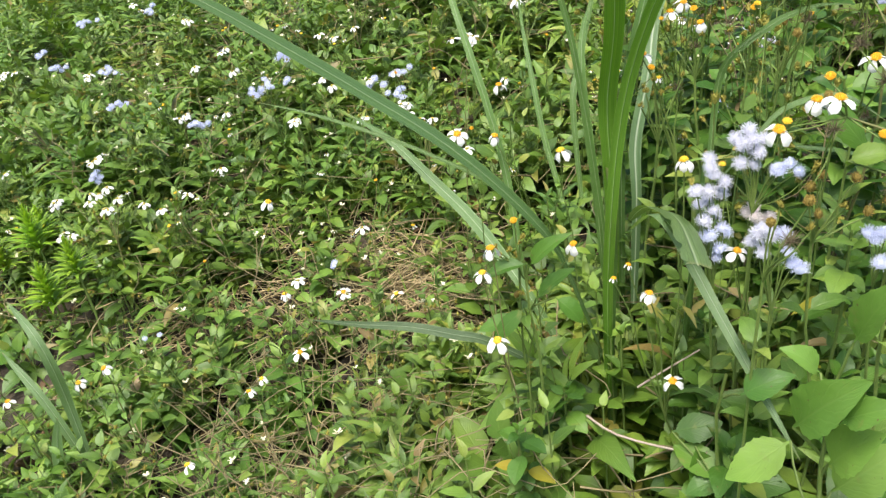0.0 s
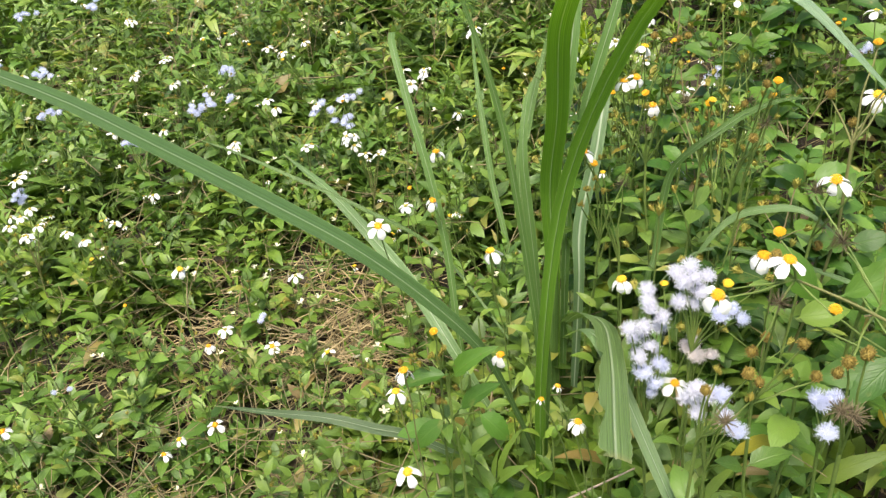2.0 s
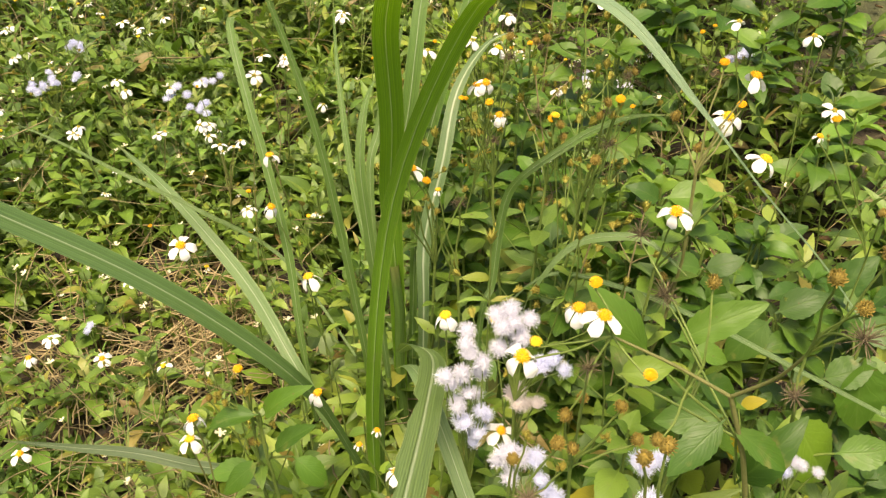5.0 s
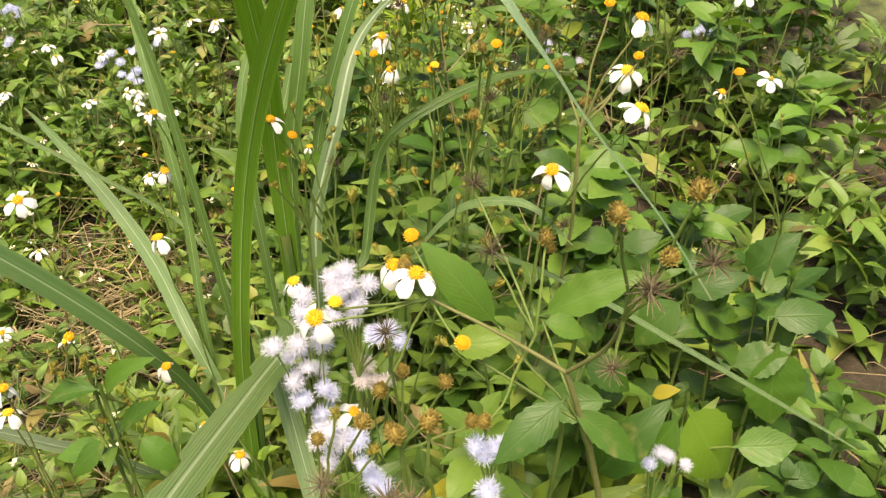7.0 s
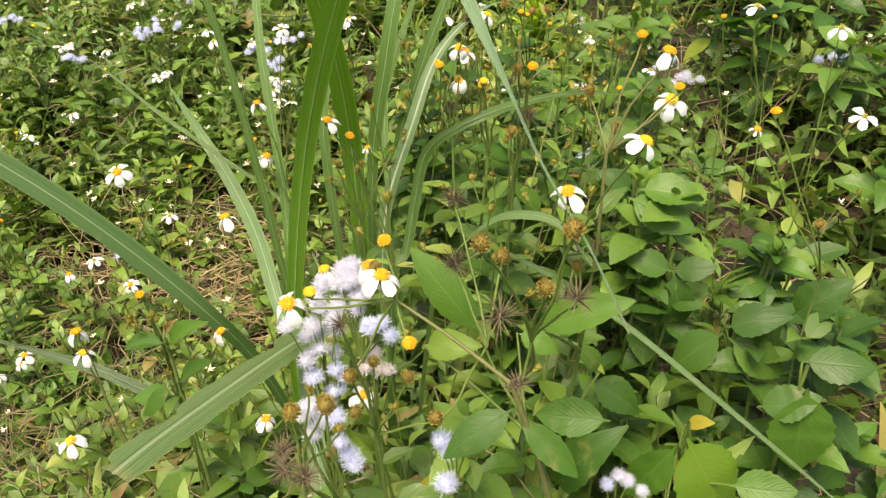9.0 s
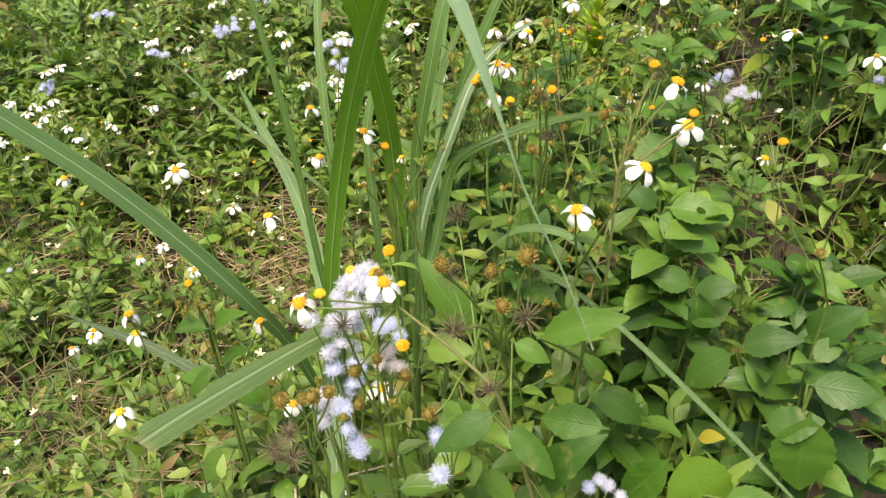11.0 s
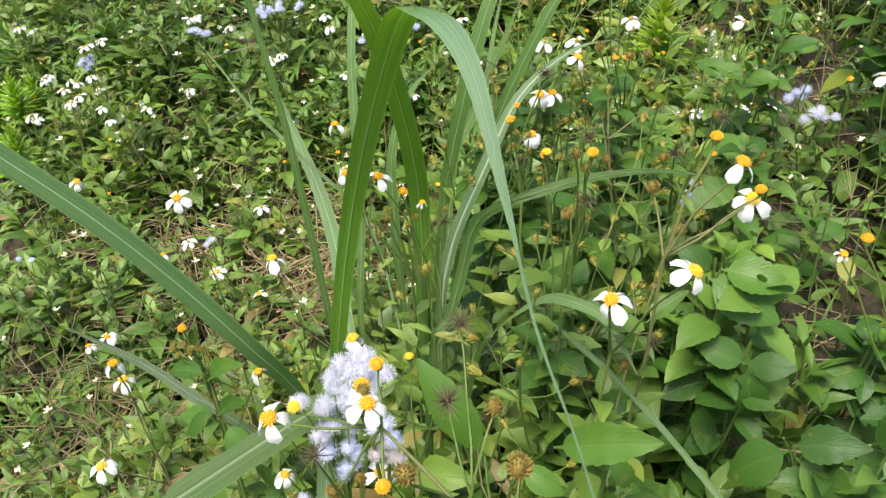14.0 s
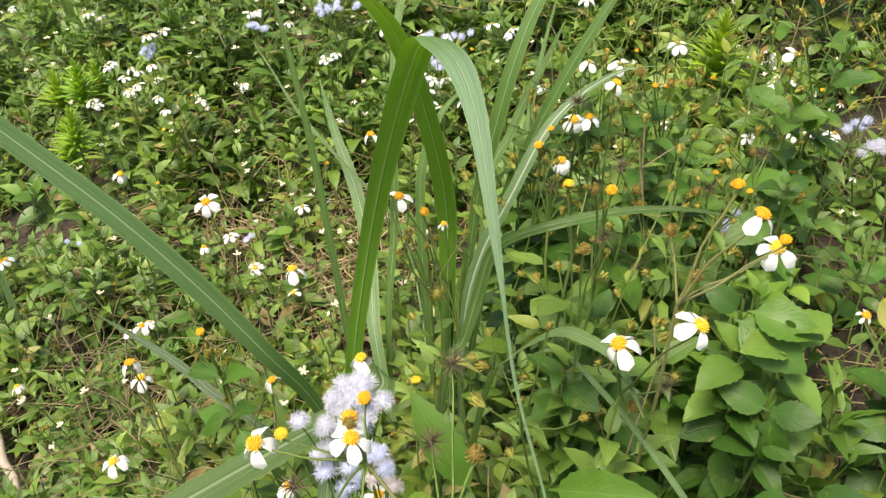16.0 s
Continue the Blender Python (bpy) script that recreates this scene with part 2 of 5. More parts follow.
def soil_material():
    m, nt, N, L = mat_nodes("soil")
    geo = N.new("ShaderNodeNewGeometry").outputs["Position"]
    n1 = node(nt, "ShaderNodeTexNoise", Vector=geo, Scale=9.0, Detail=5.0).outputs["Fac"]
    n2 = node(nt, "ShaderNodeTexNoise", Vector=geo, Scale=120.0, Detail=5.0).outputs["Fac"]
    n3 = node(nt, "ShaderNodeTexNoise", Vector=geo, Scale=0.35, Detail=6.0).outputs["Fac"]
    soil = mixed(nt, n2, (0.013, 0.011, 0.007), (0.046, 0.036, 0.024))
    litter = mixed(nt, n2, (0.032, 0.024, 0.014), (0.10, 0.076, 0.042))
    c = mixed(nt, maths(nt, "MULTIPLY_ADD", n1, 4.0, -1.7, True), soil, litter)
    sep = node(nt, "ShaderNodeSeparateXYZ", Vector=geo)
    dx = maths(nt, "MULTIPLY", maths(nt, "ADD", sep.outputs[0], 0.5), 0.8)
    dy = maths(nt, "SUBTRACT", sep.outputs[1], 1.3)
    away = maths(nt, "SQRT", maths(nt, "ADD", maths(nt, "MULTIPLY", dx, dx), maths(nt, "MULTIPLY", dy, dy)))
    far = maths(nt, "MULTIPLY_ADD", maths(nt, "MULTIPLY_ADD", n1, 0.9, away), 2.0, -3.0, True)
    n4 = node(nt, "ShaderNodeTexNoise", Vector=geo, Scale=28.0, Detail=6.0).outputs["Fac"]
    turf = mixed(nt, maths(nt, "MULTIPLY_ADD", n4, 3.0, -1.0, True), (0.018, 0.038, 0.010), mixed(nt, n3, (0.075, 0.12, 0.028), (0.13, 0.16, 0.045)))
    c = mixed(nt, far, c, turf)
    out = N.new("ShaderNodeOutputMaterial")
    p = node(nt, "ShaderNodeBsdfPrincipled", Base_Color=c, Roughness=0.95)
    b = node(nt, "ShaderNodeBump", Height=n2, Strength=0.6, Distance=0.01)
    L.new(b.outputs[0], p.inputs["Normal"])
    L.new(p.outputs[0], out.inputs[0])
    return m


SOIL = soil_material()


# ---- mesh helpers ----
def ground_z(x, y):
    near = math.exp(-(x * x + (y - 1) ** 2) / 16)
    bump = 0.018 * noise.noise((x * 3.1, y * 3.1, 0.3)) + 0.008 * noise.noise((x * 11, y * 11, 1.7))
    return -0.01 + 0.09 * max(-3, min(3, x)) + 0.27 * max(-0.7, min(4.0, y)) + bump * near


def mesh_of(name, V, F, UV=None, mat=None, smooth=True):
    """A mesh from arrays of places, four-cornered faces and one uv a place."""
    V = np.asarray(V, np.float32)
    F = np.asarray(F, np.int32)
    me = bpy.data.meshes.new(name)
    me.vertices.add(len(V))
    me.vertices.foreach_set("co", V.ravel())
    me.loops.add(F.size)
    me.loops.foreach_set("vertex_index", F.ravel())
    me.polygons.add(len(F))
    me.polygons.foreach_set("loop_start", np.arange(0, F.size, F.shape[1], dtype=np.int32))
    if smooth:
        me.polygons.foreach_set("use_smooth", np.ones(len(F), bool))
    if UV is not None:
        lay = me.uv_layers.new(name="UVMap")
        lay.data.foreach_set("uv", np.asarray(UV, np.float32)[F.ravel()].ravel())
    if mat:
        me.materials.append(mat)
    me.update(calc_edges=True)
    me.validate()
    return me


def part(name, data, parent, m=None, label=""):
    """One mesh object under a thing or a part."""
    ob = new(name, data)
    ob.parent = parent
    if m is not None:
        ob.matrix_local = m
    return tagged(ob, label)


def thing(name, m, label, category, group="", kind=""):
    ob = new(name)
    ob.empty_display_size = 0.02
    ob.matrix_world = m
    return tagged(ob, label, category, group, kind)


class Soup:
    """Many small four-cornered pieces joined into one mesh."""

    def __init__(self):
        self.V, self.F, self.U, self.n = [], [], [], 0

    def add(self, piece, M=None):
        V, F, U = piece
        if M is not None:
            A = np.array(M)
            V = V @ A[:3, :3].T + A[:3, 3]
        self.V.append(V)
        self.F.append(F + self.n)
        self.U.append(U)
        self.n += len(V)

    def arrays(self):
        return np.concatenate(self.V), np.concatenate(self.F), np.concatenate(self.U)

    def mesh(self, name, mat, smooth=True):
        return mesh_of(name, *self.arrays(), mat, smooth)


def strip_faces(rows, cols):
    i = np.arange((rows - 1) * (cols - 1))
    r, c = i // (cols - 1), i % (cols - 1)
    a = r * cols + c
    return np.stack([a, a + 1, a + cols + 1, a + cols], 1)


def leaf_piece(L=1.0, W=0.55, rows=5, fold=0.22, curl=0.6, broad=0.46, teeth=0.0, wave=0.0, seed=0, petiole=0.0, point=0.3, cols=3):
    """A leaf along +x from its base, with its upper side to +z; point: how far its tip narrows."""
    rng = random.Random(seed)
    V, U = [], []
    x = z = 0.0
    ang = curl * 0.35
    oval = math.log(0.5) / math.log(broad)
    across = [1 - 2 * k / (cols - 1) for k in range(cols)]
    if petiole:
        V += [(0, W * 0.02 * q, 0) for q in across]
        U += [(0.5 - 0.1 * q, 0) for q in across]
        x = petiole
    skew = rng.uniform(-0.5, 0.5) * wave
    for k in range(rows):
        s = k / (rows - 1)
        if k:
            ang -= curl / (rows - 1)
            x += L / (rows - 1) * math.cos(ang)
            z += L / (rows - 1) * math.sin(ang)
        w = max(0.03, math.sin(math.pi * s ** oval)) ** 0.72 * (1 - point * s * s)
        w *= W / 2
        if teeth and 0 < k < rows - 1:
            w *= 1 + teeth * (1 if k % 2 else -1)
        ja, jb = wave * L * rng.uniform(-1, 1), wave * L * rng.uniform(-1, 1)
        for q in across:
            up = fold * w * abs(q) ** 1.4 + (ja if q > 0 else jb) * abs(q)
            if cols > 3 and 0.2 < abs(q) < 0.8:
                up += 0.010 * L * math.sin(math.pi * s)
            V.append((x + 0.05 * w * (1 - abs(q)), w * q + 6 * skew * L * math.sin(math.pi * s), z + up))
            U.append((0.5 - 0.5 * q, s))
    return np.array(V), strip_faces(len(V) // cols, cols), np.array(U)


def frames_along(P):
    P = [Vector(p) for p in P]
    T = [(P[min(i + 1, len(P) - 1)] - P[max(i - 1, 0)]).normalized() for i in range(len(P))]
    return P, T


def tube_piece(P, radii, sides=5):
    """A round tapering stem along the places P."""
    P, T = frames_along(P)
    V, U = [], []
    ref = Vector((0.3, 0.9, 0.1)).normalized()
    for i, (p, t) in enumerate(zip(P, T)):
        a = ref.cross(t)
        if a.length < 0.05:
            a = Vector((1, 0, 0)).cross(t)
        a.normalize()
        b = t.cross(a)
        r = radii[0] + (radii[1] - radii[0]) * i / (len(P) - 1)
        for k in range(sides + 1):
            q = 2 * math.pi * k / sides
            V.append(p + (a * math.cos(q) + b * math.sin(q)) * r)
            U.append((k / sides, i / (len(P) - 1)))
    return np.array([tuple(v) for v in V]), strip_faces(len(P), sides + 1), np.array(U)


def curve_through(C, n):
    """Places along a smooth line through the points C."""
    C = [Vector(c) for c in C]
    out = []
    for k in range(n):
        s = k / (n - 1) * (len(C) - 1)
        i = min(int(s), len(C) - 2)
        f = s - i
        p0, p1, p2, p3 = C[max(i - 1, 0)], C[i], C[i + 1], C[min(i + 2, len(C) - 1)]
        out.append(0.5 * (2 * p1 + (p2 - p0) * f + (2 * p0 - 5 * p1 + 4 * p2 - p3) * f * f + (3 * p1 - p0 - 3 * p2 + p3) * f ** 3))
    return out


def bent(a, b, sag=0.15, n=7, rng=random):
    """A stem from a to b that leaves a steeply and bends over."""
    a, b = Vector(a), Vector(b)
    d = b - a
    h = Vector((d.x, d.y, 0))
    k = a + Vector((0, 0, d.z * (0.5 + sag))) + h * (0.5 - sag) + Vector((rng.uniform(-1, 1), rng.uniform(-1, 1), 0)) * d.length * 0.04
    u, v, q = rng.uniform(-1, 1), rng.uniform(-1, 1), rng.uniform(0, 6.28)
    sway = Vector((u, v, 0)) * d.length * 0.03
    return [a * (1 - t) ** 2 + k * 2 * t * (1 - t) + b * t * t + sway * math.sin(7 * t + q) * math.sin(math.pi * t) for t in [i / (n - 1) for i in range(n)]]


# ---- ground ----
def axis(lo, hi, step, far):
    inner = list(np.arange(lo, hi + 1e-6, step))
    out, s = [], step
    a, b = lo, hi
    while b - hi < far:
        s *= 1.5
        a, b = a - s, b + s
        out.append((a, b))
    return [a for a, _ in reversed(out)] + inner + [b for _, b in out]


def build_ground():
    xs, ys = axis(-2.4, 1.6, 0.05, 600), axis(-0.4, 3.0, 0.05, 600)
    V = [(x, y, ground_z(x, y)) for y in ys for x in xs]
    me = mesh_of("ground", V, strip_faces(len(ys), len(xs)), None, SOIL)
    tagged(new("ground", me), "brown soil with dry litter under weeds, turning to green turf", "ground", kind="structure")


build_ground()
CANOPY = ((-1.1, .97, .06), (-.82, .89, .12), (-.55, .74, .10), (-.97, .82, .10), (-.7, .65, .12), (-.4, .82, .12), (-.56, .96, .10), (-.5, .58, .14), (-.44, 1.1, .03), (-.33, .76, .17), (-.35, .65, .25),
          (-.2, .6, .32), (-.1, .6, .34), (.05, .54, .30), (.2, .56, .46), (.32, .57, .46), (.25, .8, .42), (.32, .87, .30), (.22, .91, .42), (.5, 1.25, .17), (.23, 1.72, .12),
          (.04, 1.48, .25), (-.58, 1.75, .23), (-.9, 1.56, .24), (-1.1, 1.4, .22), (-.95, 1.1, .24), (-.75, 1.3, .10), (-.5, 1.4, .15), (-.15, 1.1, .22), (.0, .35, .22), (.25, .35, .40))


def canopy(x, y):
    """How high the low growth stands above the soil."""
    a = b = 0.0
    for px, py, h in CANOPY:
        w = 1 / ((x - px) ** 2 + (y - py) ** 2 + 0.006) ** 1.5
        a, b = a + w * h, b + w
    return max(0.02, a / b)


# ---- low herbs ----
def rosette(rng, nodes=4, leaf=0.03, kind="ovate", gap=0.5, rows=5):
    """Crossed pairs of leaves on a short upright shoot, top pair smallest: a list of (piece, matrix)."""
    out = []
    az = rng.uniform(0, 360)
    for k in range(nodes):
        f = k / max(1, nodes - 1)
        size = leaf * (0.38 + 0.62 * f) * rng.uniform(0.85, 1.15)
        z = -leaf * gap * k * rng.uniform(0.8, 1.2)
        tilt = 52 - 46 * f + rng.uniform(-14, 14)
        for side in (0, 180):
            if rng.random() < 0.07:
                continue
            if kind == "ovate":
                pc = leaf_piece(size, size * rng.uniform(0.42, 0.60), rows, rng.uniform(0.05, 0.4), rng.uniform(0.2, 1.2), 0.38, 0.0, 0.018, rng.random(), size * 0.22, 0.5)
            elif kind == "lance":
                pc = leaf_piece(size * 1.25, size * rng.uniform(0.28, 0.4), rows, rng.uniform(0.1, 0.4), rng.uniform(0.3, 1.2), 0.35, 0.0, 0.01, rng.random(), size * 0.2)
            else:
                pc = leaf_piece(size, size * rng.uniform(0.54, 0.70), rows, rng.uniform(0.05, 0.3), rng.uniform(0.1, 0.9), 0.42, 0.0, 0.02, rng.random(), size * 0.2, 0.4)
            m = pose(0, 0, z, 0, 0, az + side + rng.uniform(-14, 14)) @ pose(0, 0, 0, rng.uniform(-18, 18), -tilt, 0)
            out.append((pc, m))
            if kind == "lance" and f > 0.3 and rng.random() < 0.6:
                for turn in (-48, 48):
                    small = leaf_piece(size * 0.85, size * 0.28, rows, 0.25, 0.7, 0.35, 0.0, 0.01, rng.random(), size * 0.1)
                    out.append((small, m @ pose(size * 0.15, 0, 0, 0, 0, turn)))
        az += 90 + rng.uniform(-12, 12)
    return out


def rosette_bank(seed, count, rows):
    rng = random.Random(seed)
    bank = []
    for i in range(count):
        s = Soup()
        for pc, m in rosette(rng, rng.choice((3, 4, 4, 5)), 1.0, ("ovate", "lance", "ovate", "lance", "lance", "round", "lance")[i % 7], rng.uniform(0.3, 0.6), rows):
            s.add(pc, m)
        bank.append(s.arrays())
    return bank


BARE = ((-.05, .58, .075), (-.06, .50, .07), (.58, .88, .10), (.36, 1.20, .13), (-.44, 1.09, .13), (-.80, 1.06, .11), (-.60, 1.13, .07), (-.33, .95, .09), (.36, 1.16, .045), (-.76, .55, .10), (-.55, .78, .05), (.46, .66, .09), (.10, 1.72, .12), (.24, 1.48, .10), (-.02, 1.92, .11), (.28, 1.80, .10), (.06, 1.46, .07))


def barest(x, y):
    """The barest spot, round the fallen stick."""
    return (x + 0.72) ** 2 + (y - 0.58) ** 2 < 0.04


def herb_cover():
    rng = random.Random(12)
    bank, plain_bank, low_bank = rosette_bank(3, 32, 5), rosette_bank(4, 12, 3), rosette_bank(5, 16, 4)
    leaves, stems = Soup(), Soup()
    spots = []
    for x0, x1, y0, y1, density in ((-1.8, 0.8, 0.2, 2.4, 150), (-2.3, 1.4, 2.4, 3.3, 85), (-2.4, -1.8, 0.0, 2.4, 95), (0.8, 1.3, 0.0, 2.4, 80), (-1.5, 0.8, -0.25, 0.2, 45)):
        for _ in range(int((x1 - x0) * (y1 - y0) * density)):
            cx, cy, lift = rng.uniform(x0, x1), rng.uniform(y0, y1), rng.uniform(0.55, 1.2)
            for _ in range(rng.choice((3, 4, 5, 6))):
                spots.append((rng.gauss(cx, 0.018), rng.gauss(cy, 0.018), lift))
    for _ in range(5200):
        a, r = rng.uniform(0, 6.283), abs(rng.gauss(0, 1.25))
        x, y = -0.5 + 1.9 * math.cos(a) + r * math.cos(a), 1.3 + 1.6 * math.sin(a) + r * math.sin(a)
        if (-1.9 < x < 0.9 and -0.3 < y < 2.5) or (x * x + y * y < 0.2):
            continue
        spots.append((x, y, rng.uniform(0.5, 1.0)))
    for x, y, lift in spots:
        h = canopy(x, y)
        if any((x - bx) ** 2 + ((y - by) * 1.2) ** 2 < br * br for bx, by, br in BARE) and rng.random() < (0.86 if barest(x, y) else 0.78):
            continue
        if x > 0.14 and 0.3 < y < 2.3 and rng.random() < (0.6 if y > 1.6 else 0.7 if x > 0.42 else 0.85):
            continue
        if h < 0.055 and rng.random() < 0.62:
            continue
        if noise.noise((x * 4.5, y * 4.5, 4.0)) < -0.42 and x < -0.25 and rng.random() < 0.7:
            continue
        if (x - 0.06) ** 2 + (y - 0.4) ** 2 < 0.015 and h > 0.2:
            h *= 0.7
        if (x + 0.06) ** 2 + ((y - 0.54) * 0.7) ** 2 < 0.009:
            h *= 0.5
        top = h * lift * rng.uniform(0.6, 1.05)
        g = ground_z(x, y)
        size = (0.043 + 0.026 * min(1, h / 0.42) + 0.008 * rng.random()) * rng.uniform(0.65, 1.35)
        dx, dy = rng.uniform(-0.02, 0.02), rng.uniform(-0.03, 0.01)
        inside = -1.8 < x < 0.8 and 0.2 < y < 2.4
        for f in ((1.0, 0.68, 0.4) if top > 0.2 and inside else (1.0, 0.6) if top > 0.12 and inside else (1.0,)):
            M = pose(x + dx * f, y + dy * f, g + top * f, rng.uniform(-24, 36), rng.uniform(-28, 28), rng.uniform(0, 360)) @ Matrix.Scale(size * (1.0 if f == 1 else 0.9), 4)
            leaves.add(rng.choice((bank if f == 1 and y < 1.9 else low_bank) if inside else plain_bank), M)
        foot = top * 0.5 if top > 0.15 else -0.01
        stems.add(tube_piece([(x - dx, y - dy, g + foot), (x + dx * 0.2, y + dy * 0.6, g + (foot + top) * 0.5), (x + dx, y + dy, g + top)], (0.0011, 0.0007), 3))
    tagged(new("low_herbs", leaves.mesh("low_herbs", HERB)), "dense mixed green leaves of low wild herbs", "herbs", kind="stuff")
    tagged(new("herb_stems", stems.mesh("herb_stems", STEM)), "thin green stalks of the low herbs", "stems", kind="stuff")


herb_cover()


# ---- the tall grass ----
def blade_mesh(C, width, hint, n=34, fold=0.13, root=0.55, tip=1.0, ragged=0.0, tail=0.0, mat=None):
    """A long folded blade along the points C, widest at a third; hint: which way its width lies."""
    P, T = frames_along(curve_through(C, n))
    V, U = [], []
    h = Vector(hint).normalized()
    rng = random.Random(len(C) + int(1000 * width))
    for i, (p, t) in enumerate(zip(P, T)):
        s = i / (n - 1)
        a = h - t * h.dot(t)
        a.normalize()
        up = a.cross(t)
        up.normalize()
        w = width / 2 * (root + (1 - root) * min(1, s / 0.3)) * (1 - max(0, (s - 0.45) / 0.55) ** 2.2 * tip)
        if tail:
            w *= 1 - (1 - tail) * min(1, max(0, (s - 0.45) / 0.26)) ** 0.9
        w = max(w, 0.0006)
        for k, q in enumerate((-1, -0.55, -0.12, 0, 0.12, 0.55, 1)):
            e = 1 + (ragged * rng.uniform(-1, 0.4) if abs(q) == 1 else 0)
            if ragged and q == -1 and s > 0.5:
                e -= 0.5 * (1 - (s * 5.3) % 1) ** 3
            V.append(p + a * (w * q * e) + up * (abs(q) * fold * w) + up * (0.12 * w if q == 0 else 0))
            U.append(((q + 1) / 2, s))
    return mesh_of("blade", [tuple(v) for v in V], strip_faces(n, 7), U, mat or BLADE)


def grass_clump():
    g = ground_z(-0.075, 0.66)
    root = Vector((-0.075, 0.66, g))
    top = thing("grass_clump", Matrix.Translation(root), "tall green clump of broad-bladed wild grass with arching leaves", "grass")
    shift = Matrix.Translation(-root)

    def blade(C, width, hint=(1, 0.25, 0), label="", **more):
        me = blade_mesh(C, width, hint, **more)
        me.transform(shift)
        part("blade", me, top, None, label)

    for a, b, r in (((-0.078, 0.66, g), (-0.07, 0.655, 0.66), 0.0065), ((-0.062, 0.80, g + 0.03), (-0.068, 0.80, 0.66), 0.0075), ((0.01, 0.66, g), (0.022, 0.654, 0.68), 0.005)):
        V, F, U = tube_piece([Vector(a).lerp(Vector(b), k / 8) + Vector((0.002 * math.sin(k * 2.1), 0.002 * math.cos(k * 1.3), 0)) for k in range(9)], (r, r * 0.7), 8)
        me = mesh_of("culm", V, F, U, BLADE)
        me.transform(shift)
        part("culm", me, top, None, "pale green round stalk")
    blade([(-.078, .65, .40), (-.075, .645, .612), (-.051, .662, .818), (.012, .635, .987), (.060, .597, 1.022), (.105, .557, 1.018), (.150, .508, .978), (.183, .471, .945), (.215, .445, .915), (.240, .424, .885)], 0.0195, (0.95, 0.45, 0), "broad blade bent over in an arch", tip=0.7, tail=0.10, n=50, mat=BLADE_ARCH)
    blade([(-.066, .80, .42), (-.068, .801, .634), (-.071, .802, .742), (-.062, .766, .844), (-.059, .721, .945), (-.046, .656, 1.012), (-.06, .58, 1.05), (-.08, .50, 1.06)], 0.0235, (1, 0.1, 0), mat=BLADE_FRESH)
    blade([(-.068, .81, .45), (-.073, .855, .686), (-.067, .862, .754), (-.056, .866, .818), (-.049, .881, .878), (-.042, .912, .932), (-.02, .96, .99), (.02, 1.0, 1.02)], 0.017, (1, -0.1, 0))
    blade([(-.055, .81, .45), (-.05, .87, .70), (-.03, .90, .80), (-.006, .93, .88), (.02, .97, .95), (.06, 1.0, 1.0)], 0.014, (1, -0.3, 0))
    blade([(-.04, .79, .45), (-.036, .782, .613), (-.036, .805, .689), (-.019, .838, .765), (-.006, .89, .827), (.024, .947, .859), (.06, .98, .865)], 0.016, (1, -0.3, 0.2), "pale blade with a white midrib", mat=BLADE_RIBBED)
    blade([(.018, .655, .5), (.027, .652, .7), (.036, .665, .733), (.04, .678, .772), (.046, .685, .813), (.06, .687, .836), (.093, .704, .854), (.124, .74, .856), (.162, .772, .855), (.2, .80, .845)], 0.0095, (0.9, 0.5, -0.5))
    blade([(-.19, .85, .36), (-.203, .867, .49), (-.216, .902, .597), (-.238, .935, .693), (-.267, .979, .779), (-.294, 1.041, .849), (-.27, 1.07, .82), (-.25, 1.09, .77)], 0.0115, (1, 0.2, 0))
    blade([(-.078, .66, .4), (-.079, .66, .607), (-.086, .658, .702), (-.097, .659, .797), (-.112, .662, .892), (-.139, .669, .986), (-.16, .67, 1.04)], 0.0075, (1, 0.2, 0))
    blade([(-.13, 1.05, .38), (-.152, 1.103, .479), (-.176, 1.152, .56), (-.193, 1.203, .642), (-.209, 1.262, .719), (-.22, 1.325, .793)], 0.010, (1, 0.1, 0))
    blade([(-.08, .79, .5), (-.089, .788, .643), (-.095, .792, .712), (-.101, .802, .781), (-.098, .83, .83), (-.09, .87, .85)], 0.011, (1, 0.1, 0))
    blade([(-.11, .93, .55), (-.118, .966, .683), (-.109, .989, .727), (-.1, 1.007, .772), (-.088, 1.026, .815), (-.078, 1.046, .859)], 0.011, (1, 0.1, 0))
    blade([(-.085, .66, .46), (-.118, .639, .585), (-.139, .609, .662), (-.184, .586, .736), (-.238, .561, .806), (-.299, .533, .869), (-.359, .504, .929), (-.422, .479, .985), (-.488, .447, 1.031), (-.56, .42, 1.06)], 0.0205, (0, 0.92, 0.39), "long straight blade with a pale midrib", mat=BLADE_DUSK)
    blade([(-.15, .80, .38), (-.212, .848, .468), (-.277, .924, .518), (-.345, .985, .56), (-.421, 1.032, .618), (-.507, 1.103, .641)], 0.020, (0.42, 0.35, 0.18), mat=BLADE_PALE)
    blade([(-.13, .85, .48), (-.237, .948, .559), (-.345, .963, .62), (-.458, .998, .654), (-.564, 1.06, .663), (-.671, 1.125, .663)], 0.006, (0.4, 0.3, 0.9))
    blade([(-.10, .66, .40), (-.214, .636, .495), (-.267, .628, .518), (-.323, .631, .528), (-.386, .63, .533), (-.452, .621, .548)], 0.0125, (0.1, 0.6, 0.8), "dull half-withered low blade", mat=BLADE_DULL)
    blade([(-.050, .66, .655), (-.034, .640, .682), (-.013, .610, .692), (-.010, .5, .738), (-.013, .385, .778), (-.014, .340, .791)], 0.0245, (0.97, -0.045, -0.24), "torn drooping blade with a cut tip", root=0.2, tip=0.12, ragged=0.10, n=64, mat=BLADE_TORN)
